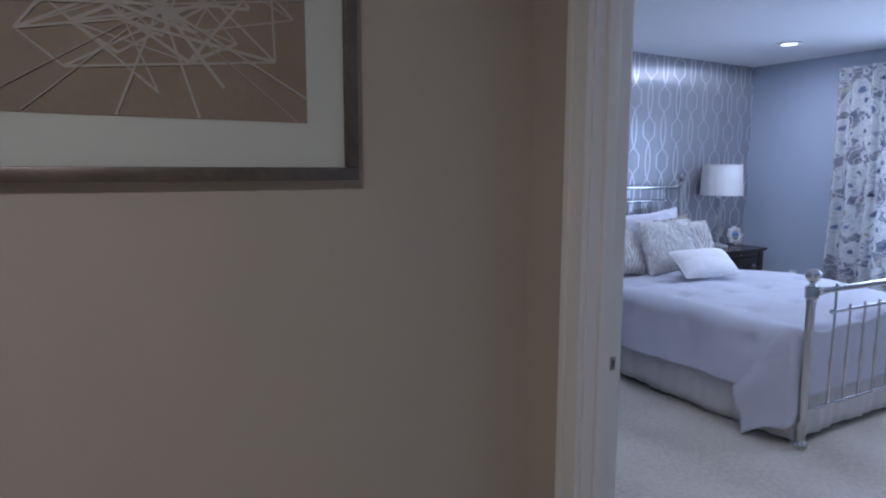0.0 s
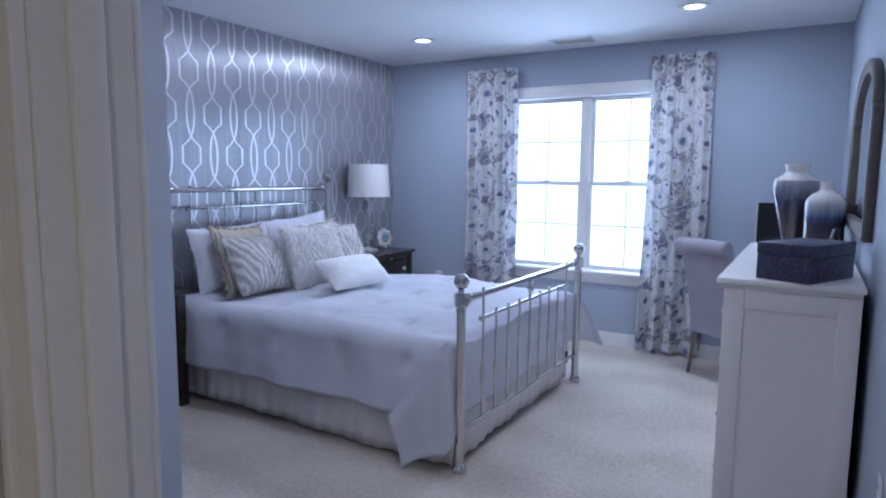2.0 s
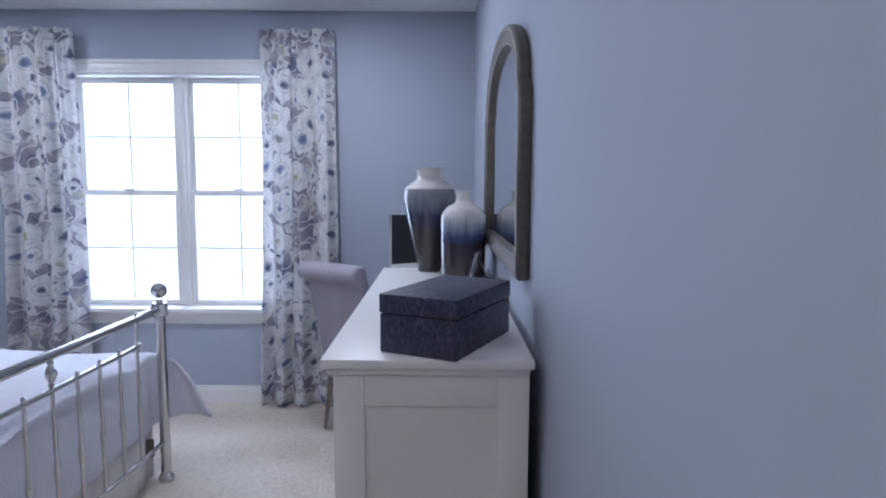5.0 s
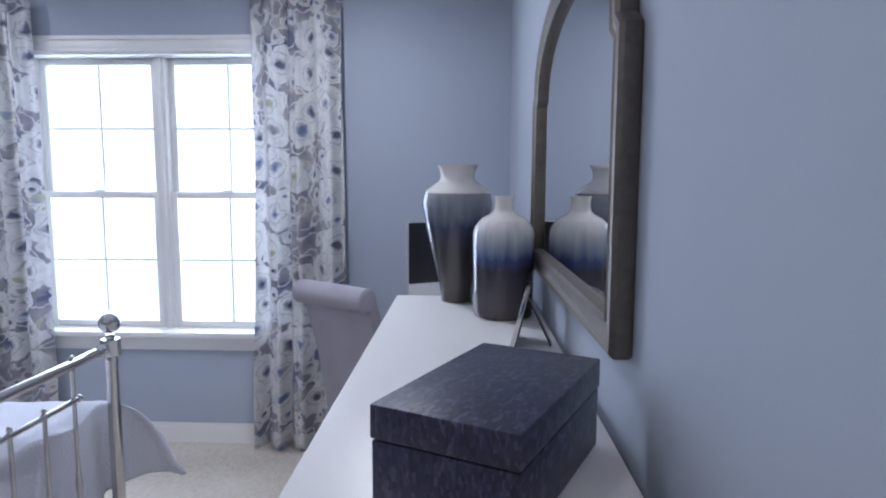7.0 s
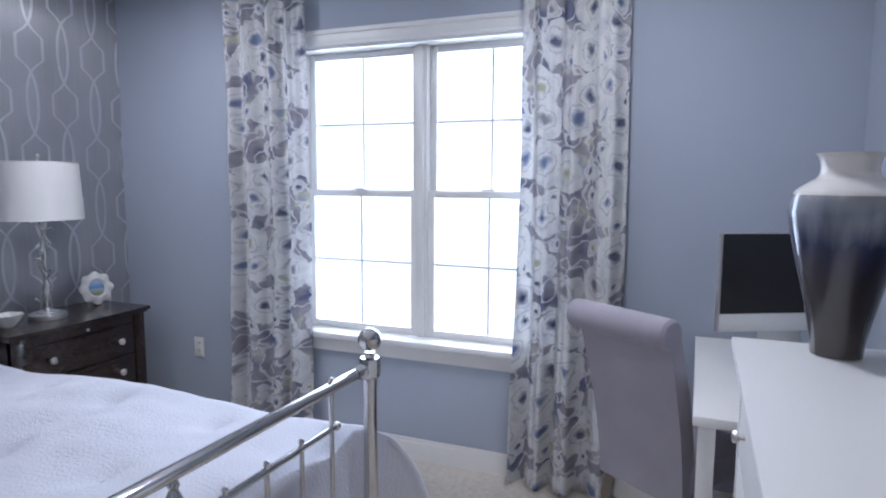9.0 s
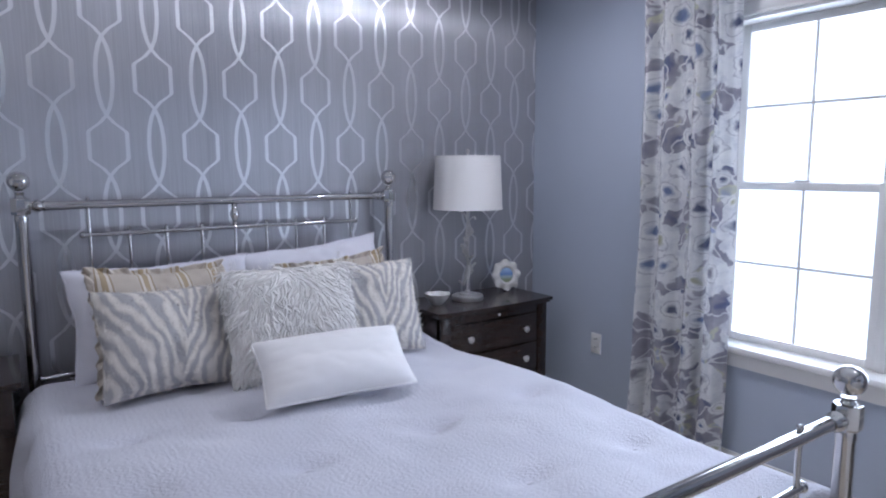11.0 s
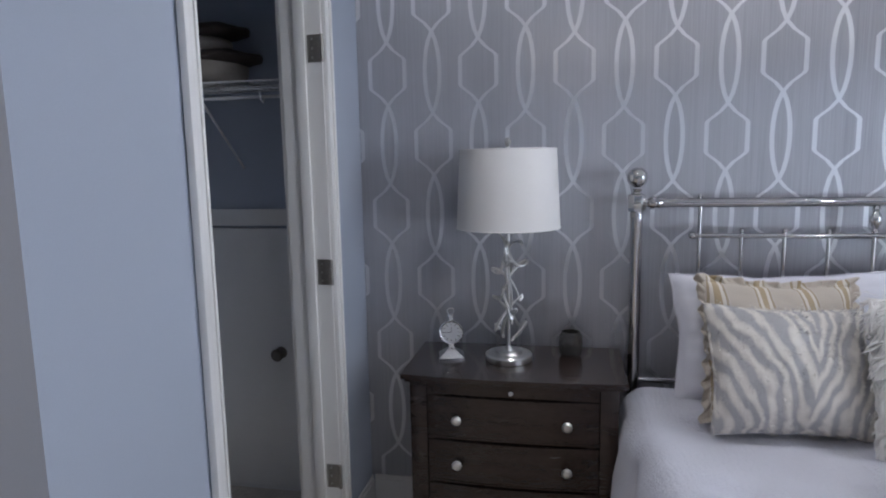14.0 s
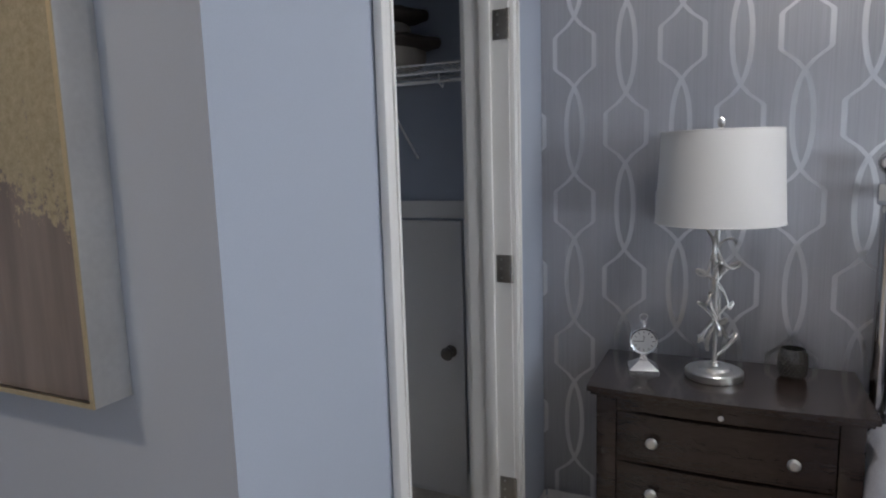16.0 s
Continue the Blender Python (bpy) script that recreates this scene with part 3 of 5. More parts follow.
def doorway(name, x_in, x_out, y0, y1, top, label, cw=0.062):
    """Jamb lining, stop and casings on both faces of a doorway in a wall that runs along y."""
    th = new(name)
    tagged(th, label, "door frame", kind="structure")
    part("jamb", box(x_in, x_out, y1, y1 + 0.018, 0, top), TRIM, th)
    part("jamb", box(x_in, x_out, y0 - 0.018, y0, 0, top), TRIM, th)
    part("head_jamb", box(x_in, x_out, y0 - 0.018, y1 + 0.018, top, top + 0.018), TRIM, th)
    xm = (x_in + x_out) / 2
    part("door_stop", boxes((xm - 0.02, xm + 0.016, y1 - 0.011, y1, 0, top, 0.002), (xm - 0.02, xm + 0.016, y0, y0 + 0.011, 0, top, 0.002), (xm - 0.02, xm + 0.016, y0, y1, top - 0.011, top, 0.002)), TRIM, th)
    for face, out in ((x_in, -1), (x_out, 1)):
        for a0, a1 in ((y1 + cw, y1 + 0.006), (y0 - cw, y0 - 0.006)):
            bm = bmesh.new()
            casing_profile(bm, "x", a0, a1, face, out, 0, top + 0.006)
            part("casing", bm, TRIM, th)
        bm = bmesh.new()
        head_casing(bm, face, out, y0 - cw, y1 + cw, top + 0.006, top + cw)
        part("head_casing", bm, TRIM, th)
    return th


entry = doorway("door_1", 1.262, 1.370, 0.20, 1.038, 2.05, "white painted frame of the open bedroom doorway", 0.076)
plate = part("strike_plate", box(1.345, 1.361, 1.0362, 1.0383, 0.962, 0.996, 0.001), NICKEL, entry, "brushed nickel strike plate")
part("latch_hole", box(1.349, 1.357, 1.0355, 1.0365, 0.97, 0.988), PEWTER, plate)
closet = doorway("door_2", 2.176, 2.322, 2.775, 3.525, 2.05, "white painted frame of the closet doorway without its door")
for hz in (1.84, 1.08, 0.32):
    hg = part("hinge", box(2.272, 2.320, 3.5225, 3.5256, hz - 0.045, hz + 0.045, 0.001), NICKEL, closet, "brushed nickel hinge leaf")
    bm = bmesh.new()
    for k in range(3):
        lathe([(0.0065, -0.0145), (0.0065, 0.0145)], 10, bm, pose(2.325, 3.519, hz - 0.03 + 0.03 * k))
    part("knuckle", bm, NICKEL, hg)
    for k in range(3):
        part("screw", lathe([(0.004, 0), (0.0035, 0.0012), (0, 0.0014)], 8, None, pose(2.289, 3.5227, hz - 0.03 + 0.03 * k, 90)), SATIN, hg)


# window
def window():
    w = new("window_1")
    tagged(w, "white double-hung twin window with grilles above a deep sill", "window", kind="structure")
    y0, y1, z0, z1, ym = 1.34, 2.68, 0.62, 2.07, 2.01
    bm = bmesh.new()
    casing_profile(bm, "x", y0 - 0.075, y0, E, -1, z0 + 0.02, z1)
    part("casing", bm, TRIM, w)
    bm = bmesh.new()
    casing_profile(bm, "x", y1 + 0.075, y1, E, -1, z0 + 0.02, z1)
    part("casing", bm, TRIM, w)
    bm = bmesh.new()
    head_casing(bm, E, -1, y0 - 0.075, y1 + 0.075, z1, z1 + 0.08)
    part("head_casing", bm, TRIM, w)
    part("window_sill", box(E - 0.055, E + 0.12, y0 - 0.095, y1 + 0.095, z0 - 0.012, z0 + 0.018, 0.006), TRIM, w)
    part("apron", box(E - 0.015, E - 0.0005, y0 - 0.075, y1 + 0.075, z0 - 0.085, z0 - 0.012, 0.003), TRIM, w)
    part("lining", boxes((E - 0.0005, E + 0.139, y0, y0 + 0.012, z0 + 0.018, z1), (E - 0.0005, E + 0.139, y1 - 0.012, y1, z0 + 0.018, z1), (E - 0.0005, E + 0.139, y0 + 0.012, y1 - 0.012, z1 - 0.012, z1)), TRIM, w)
    part("mullion", boxes((E + 0.065, E + 0.138, ym - 0.03, ym + 0.03, z0 + 0.018, z1 - 0.012, 0.003), (E + 0.05, E + 0.065, ym - 0.013, ym + 0.013, z0 + 0.018, z1 - 0.012, 0.003)), TRIM, w)
    for a, b in ((y0 + 0.012, ym - 0.03), (ym + 0.03, y1 - 0.012)):
        for lo, hi, x in ((z0 + 0.018, 1.365, E + 0.075), (1.335, z1 - 0.012, E + 0.105)):
            f = 0.034
            sash = part("sash", boxes((x, x + 0.028, a, a + f, lo, hi, 0.003), (x, x + 0.028, b - f, b, lo, hi, 0.003), (x, x + 0.028, a + f, b - f, lo, lo + f, 0.003), (x, x + 0.028, a + f, b - f, hi - f, hi, 0.003)), TRIM, w)
            g = part("pane", box(x + 0.012, x + 0.016, a + f, b - f, lo + f, hi - f), GLASS, sash, "clear window pane")
            g.visible_shadow = False
            yc, zc = (a + b) / 2, (lo + hi) / 2
            part("grille", boxes((x + 0.007, x + 0.012, yc - 0.006, yc + 0.006, lo + f, hi - f), (x + 0.0075, x + 0.0115, a + f, b - f, zc - 0.006, zc + 0.006)), TRIM, sash)
        part("lock", boxes((E + 0.055, E + 0.095, (a + b) / 2 - 0.03, (a + b) / 2 + 0.03, 1.366, 1.378, 0.003)), PLASTIC, w, "white sash lock")
    return w


window()


structure("backdrop", box(8.0, 8.02, -3.0, 7.0, -1.5, 5.5), sky_glow(), "bright overcast sky beyond the window", "sky")


# ceiling fixtures
def downlight(x, y):
    th = thing("recessed_light", pose(x, y, H), "lit white recessed ceiling downlight", "light", "recessed ceiling lights")
    part("trim_ring", lathe([(0.058, -0.001), (0.095, -0.001), (0.093, -0.006), (0.064, -0.009), (0.058, -0.004)], 32, caps=False), TRIM, th)
    part("lens", lathe([(0.0, -0.0035), (0.057, -0.0035), (0.057, -0.001)], 32), LENS, th, "glowing frosted lens")
    return th


for lx, ly in (*[d[:2] for d in DOWNLIGHTS], ENTRY, (-0.3, -0.2)):
    downlight(lx, ly)


def ceiling_vent():
    th = thing("ceiling_vent", pose(5.70, 2.02, H), "white louvred ceiling air vent", "vent")
    part("frame", boxes((-0.09, 0.09, -0.17, -0.15, -0.008, -0.0005, 0.002), (-0.09, 0.09, 0.15, 0.17, -0.008, -0.0005, 0.002), (-0.09, -0.07, -0.15, 0.15, -0.008, -0.0005, 0.002), (0.07, 0.09, -0.15, 0.15, -0.008, -0.0005, 0.002)), TRIM, th)
    # a flat black sheet gives the shade of a duct; the ceiling above is solid
    part("backing", box(-0.07, 0.07, -0.15, 0.15, -0.0015, -0.0005), BLACK, th, "black sheet painted for the shade behind the louvres")
    for k in range(6):
        x = -0.058 + k * 0.0232
        bm = box(-0.0035, 0.0035, -0.15, 0.15, -0.0006, 0.0006)
        bmesh.ops.transform(bm, matrix=pose(x, 0, -0.0055, 0, 72, 0), verts=bm.verts[:])
        part("slat", bm, TRIM, th)


ceiling_vent()


# curtains
def curtain(ya, yb, za, zb, folds, seed, group):
    rnd = random.Random(seed)
    ph = [rnd.uniform(0, 6.28) for _ in range(6)]

    def f(u, v):
        z = zb + (za - zb) * v
        sway = 0.012 * math.sin(2.2 * z + ph[0]) * (1 - v)
        amp = 0.026 + 0.016 * (1 - v)
        s = u + 0.03 * math.sin(6.28 * u * 1.5 + ph[1] + 0.5 * z) + 0.012 * math.sin(1.7 * z + ph[5])
        a = 6.28 * folds * s + ph[2]
        fold = math.tanh(2.2 * math.sin(a)) + 0.22 * math.sin(6.28 * folds * 2.1 * s + ph[3] + 0.6 * z)
        pleat = 0.012 * v ** 6 * math.sin(2 * a)
        spread = 1 + 0.06 * (1 - v)
        mid = (ya + yb) / 2
        back = 0.003 * math.sin(2 * a + 0.6)
        return Vector((5.905 + amp * fold + pleat + 0.005 * math.sin(9 * z + ph[4]), mid + (ya + (yb - ya) * u - mid) * spread + sway + back, z + 0.006 * math.sin(a + 1.0) * (1 - v)))

    width = abs(yb - ya) * 1.45
    bm = grid_mesh(120, 60, f, lambda u, v: (u * width + seed * 0.37, v * (zb - za) * -1 + seed))
    ob = solid("curtain", bm, FLORAL, "floor-length curtain printed with blue and grey watercolour poppies", "curtain", group=group)
    sol = ob.modifiers.new("cloth", "SOLIDIFY")
    sol.thickness = 0.0025
    return ob


curtain(2.575, 3.045, 2.31, 0.05, 3.6, 3, "curtains at the window")
curtain(1.035, 1.475, 2.31, 0.05, 3.4, 8, "curtains at the window")


# wall plates
def outlet(m, label):
    th = thing("wall_outlet", m, label, "outlet", "wall outlets")
    part("cover_plate", box(-0.036, 0.036, -0.006, -0.0005, -0.058, 0.058, 0.003), PLASTIC, th)
    for dz in (-0.024, 0.024):
        sock = part("socket", box(-0.017, 0.017, -0.0085, -0.006, dz - 0.015, dz + 0.015, 0.002), PLASTIC, th)
        part("slot", boxes((-0.008, -0.005, -0.0092, -0.0085, dz - 0.003, dz + 0.007), (0.005, 0.008, -0.0092, -0.0085, dz - 0.003, dz + 0.007)), BLACK, sock)
    return th


outlet(pose(E, 3.378, 0.455, 0, 0, -90), "white duplex wall outlet beside the nightstand")
outlet(pose(2.19, NY, 0.47), "white duplex wall outlet below the canvas")
outlet(pose(2.96, south_y(2.96), 0.53, 0, 0, 180 + SKEW), "white duplex wall outlet near the dresser")


# ---- hall picture ----
def hall_picture():
    x1, x0, z0, z1, yw = 0.772, -0.038, 1.428, 2.058, 1.267
    th = thing("framed_print", pose((x0 + x1) / 2, yw, z0), "pewter framed sepia print of crossing white lines", "picture")
    w, h, f = x1 - x0, z1 - z0, 0.028
    a = -w / 2
    part("frame", boxes((a, -a, -0.032, -0.001, 0, f, 0.003), (a, -a, -0.032, -0.001, h - f, h, 0.003), (a, a + f, -0.032, -0.001, f, h - f, 0.003), (-a - f, -a, -0.032, -0.001, f, h - f, 0.003)), PEWTER, th)
    part("mat", box(a + f, -a - f, -0.014, -0.003, f, h - f), WHITEMAT, th, "off-white mat board")
    ax, az0, az1 = -a - f - 0.082, f + 0.092, h - f - 0.092
    art = part("print", box(-ax, ax, -0.0155, -0.014, az0, az1), SEPIA, th, "brown sepia print")
    c = Vector((0.02, 0, (az0 + az1) / 2 + 0.01))
    rnd = random.Random(5)
    nodes = []
    for ring, n in ((0.07, 7), (0.13, 9), (0.2, 11)):
        for k in range(n):
            an = 2 * math.pi * (k + 0.3 * rnd.random()) / n
            nodes.append(c + Vector((ring * math.cos(an) * 1.25, 0, ring * math.sin(an) * 0.8)))
    bm = bmesh.new()

    def bar(p, q, wd):
        d = (q - p).normalized()
        nn = Vector((-d.z, 0, d.x)) * wd / 2
        lim = lambda v: Vector((max(-ax + 0.002, min(ax - 0.002, v.x)), -0.0158, max(az0 + 0.002, min(az1 - 0.002, v.z))))
        vs = [bm.verts.new(lim(v)) for v in (p + nn, q + nn, q - nn, p - nn)]
        lift = -0.0006 - 0.00004 * (len(bm.faces) // 5)
        top = [bm.verts.new(v.co + Vector((0, lift, 0))) for v in vs]
        bm.faces.new(top)
        for i in range(4):
            bm.faces.new((vs[i], vs[(i + 1) % 4], top[(i + 1) % 4], top[i]))

    for i, p in enumerate(nodes):
        for j in rnd.sample(range(len(nodes)), 2):
            if (nodes[j] - p).length > 0.05:
                bar(p, nodes[j], rnd.choice((0.003, 0.0045, 0.0065)))
    for k in range(14):
        an = 2 * math.pi * k / 14 + rnd.uniform(-0.1, 0.1)
        bar(c, c + Vector((0.42 * math.cos(an), 0, 0.42 * math.sin(an))), rnd.choice((0.003, 0.005)))
    part("white_lines", bm, surface("faded_white_ink", (0.50, 0.45, 0.40), 0.7, bump=0), art, "crossing faded white lines")
    gl = part("glazing", box(a + f, -a - f, -0.021, -0.019, f, h - f), GLASS, th, "clear picture glass")
    gl.visible_shadow = False


hall_picture()


def gold_canvas():
    th = thing("canvas_painting", pose(1.793, NY, 1.083), "taupe abstract canvas with gold leaf in a slim champagne frame", "painting")
    w, h = 0.325, 0.86
    m2 = part("canvas", box(-w + 0.008, w - 0.008, -0.058, -0.002, 0.008, h - 0.008), CANVAS, th, "gold leaf over taupe washes")
    m2.data.transform(Matrix.Translation((1.793, NY, 1.083)))
    m2.matrix_parent_inverse = Matrix.Translation((-1.793, -NY, -1.083))
    part("frame", boxes((-w, -w + 0.006, -0.064, -0.001, 0, h), (w - 0.006, w, -0.064, -0.001, 0, h), (-w + 0.006, w - 0.006, -0.064, -0.001, 0, 0.006), (-w + 0.006, w - 0.006, -0.064, -0.001, h - 0.006, h)), SATIN, th, "slim silver edge")
    part("gilt_lip", boxes((-w, -w + 0.008, -0.0665, -0.064, 0, h), (w - 0.008, w, -0.0665, -0.064, 0, h), (-w + 0.008, w - 0.008, -0.0665, -0.064, 0, 0.008), (-w + 0.008, w - 0.008, -0.0665, -0.064, h - 0.008, h)), GOLD, th, "champagne gilt lip")


gold_canvas()


# ---- bed ----
BX0, BX1, BF, BH = 3.377, 4.922, 1.695, 3.815


def post(parent, x, y, ztop, rail_z):
    """A tall turned post with a round finial, an octagonal collar and a bun foot."""
    shaft = [(0.020, FZ), (0.034, FZ + 0.006), (0.036, FZ + 0.02), (0.030, FZ + 0.034), (0.022, FZ + 0.045), (0.0235, FZ + 0.06), (0.0225, 0.3)]
    shaft += [(0.0215, rail_z - 0.06), (0.024, rail_z - 0.045), (0.020, rail_z - 0.03)]
    p = part("post", lathe(shaft, 20, None, pose(x, y, 0)), CHROME, parent)
    part("collar", lathe([(0.02, -0.032), (0.031, -0.03), (0.033, -0.024), (0.033, 0.024), (0.031, 0.03), (0.02, 0.032)], 8, None, pose(x, y, rail_z, 0, 0, 22.5)), CHROME, p)
    neck = [(0.02, rail_z + 0.03), (0.014, rail_z + 0.04), (0.017, rail_z + 0.048), (0.011, ztop - 0.052), (0.016, ztop - 0.04)]
    bm = lathe(neck, 18, None, pose(x, y, 0))
    lathe(ball(0.0365), 24, bm, pose(x, y, ztop - 0.0))
    part("finial", bm, CHROME, p)
    return p


def spindle(x, y, z0, z1, swell):
    pts = [(0.0068, 0), (0.0068, swell - 0.05), (0.0085, swell - 0.03), (0.0115, swell), (0.0085, swell + 0.03), (0.0068, swell + 0.05), (0.0068, z1 - z0)]
    return lathe(pts, 12, None, pose(x, y, z0))


def knop(bm, x, y, z):
    """The turned ornament between the two upper rails."""
    return lathe([(0.007, -0.05), (0.012, -0.042), (0.008, -0.034), (0.018, -0.012), (0.02, 0.0), (0.016, 0.012), (0.009, 0.026), (0.013, 0.034), (0.007, 0.05)], 16, bm, pose(x, y, z))


def bed_end(parent, name, ends, top_ball, rail_z, rail2_z, low_z, spindle_swell):
    """One end of the bed; ends gives the y of its two posts."""
    def at(x):
        return ends[0] + (ends[1] - ends[0]) * (x - BX0) / (BX1 - BX0)

    def bar(x0, x1, z, r, n):
        return tube([(x0, at(x0), z), (x1, at(x1), z)], r, n)

    e = part(name, bar(BX0 + 0.06, BX1 - 0.06, rail_z, 0.0165, 16), CHROME, parent)
    for sx, s in ((BX0, 1), (BX1, -1)):
        post(parent, sx, at(sx), top_ball, rail_z)
        part("rail_end", lathe([(0.012, 0.02), (0.013, 0.034), (0.022, 0.044), (0.024, 0.056), (0.018, 0.066), (0.0215, 0.074), (0.0165, 0.088)], 16, None, pose(sx, at(sx), rail_z, 0, 90 * s, 0)), CHROME, e)
    n = 9
    xs = [BX0 + 0.215 + k * (BX1 - BX0 - 0.43) / (n - 1) for k in range(n)]
    part("rail", bar(xs[0] - 0.022, xs[-1] + 0.022, rail2_z, 0.0095, 12), CHROME, e)
    for x in (xs[0] - 0.024, xs[-1] + 0.024):
        part("rail_knob", lathe(ball(0.0135, 10), 14, None, pose(x, at(x), rail2_z)), CHROME, e)
    part("lower_rail", bar(BX0, BX1, low_z, 0.0105, 12), CHROME, e)
    for k, x in enumerate(xs):
        outer = k in (0, n - 1)
        zt = rail_z if outer else rail2_z + 0.016
        part("spindle", spindle(x, at(x), low_z, zt + (0.022 if outer else 0), spindle_swell), CHROME, e)
        part("cap", lathe(ball(0.0085, 8), 10, None, pose(x, at(x), rail_z + 0.022 if outer else rail2_z + 0.018)), CHROME, e)
    xm = (BX0 + BX1) / 2
    part("knop", knop(None, xm, at(xm), (rail_z + rail2_z) / 2), CHROME, e)


bed = thing("bed", Matrix(), "polished nickel queen bed frame with round finials and slim spindles", "bed")
bed_end(bed, "footboard", (1.708, 1.672), 0.932, 0.845, 0.725, 0.225, 0.22)
bed_end(bed, "headboard", (BH, BH), 1.388, 1.297, 1.18, 0.64, 0.22)
for sx in (BX0 + 0.028, BX1 - 0.028):
    part("side_rail", box(sx - 0.012, sx + 0.012, BF + 0.02, BH - 0.02, 0.16, 0.24, 0.003), DARKMETAL, bed)
solid("box_spring", box(BX0 + 0.03, BX1 - 0.03, BF + 0.075, BH - 0.05, 0.16, 0.36, 0.02), MATTRESS, "dark box spring under the mattress", "mattress")
solid("mattress", box(BX0 + 0.03, BX1 - 0.03, BF + 0.075, BH - 0.05, 0.36, 0.555, 0.04), WHITECLOTH, "white mattress hidden by the comforter", "mattress")


def bed_skirt():
    path = [(BX0 - 0.006, BH - 0.06), (BX0 - 0.006, BF + 0.045), (BX1 + 0.022, BF + 0.045), (BX1 + 0.022, BH - 0.06)]
    legs = [math.dist(a, b) for a, b in zip(path, path[1:])]
    total = sum(legs)

    def f(u, v):
        s = u * total
        for (a, b), L in zip(zip(path, path[1:]), legs):
            if s <= L + 1e-9:
                break
            s -= L
        k = min(1, s / L)
        x, y = a[0] + (b[0] - a[0]) * k, a[1] + (b[1] - a[1]) * k
        nx, ny = -(b[1] - a[1]) / L, (b[0] - a[0]) / L
        rip = (0.006 * math.sin(u * total * 60) + 0.008 * math.sin(u * total * 17 + 1)) * (1 - v)
        sag = 0.012 * math.sin(u * total * 3.1)
        return Vector((x - nx * rip, y - ny * rip, FZ + 0.03 + sag * (1 - v) + (0.36 - FZ - 0.03) * v))

    ob = solid("bed_skirt", grid_mesh(420, 6, f), SKIRT, "pale grey gathered bed skirt under the comforter", "bed skirt")
    ob.modifiers.new("cloth", "SOLIDIFY").thickness = 0.003


bed_skirt()


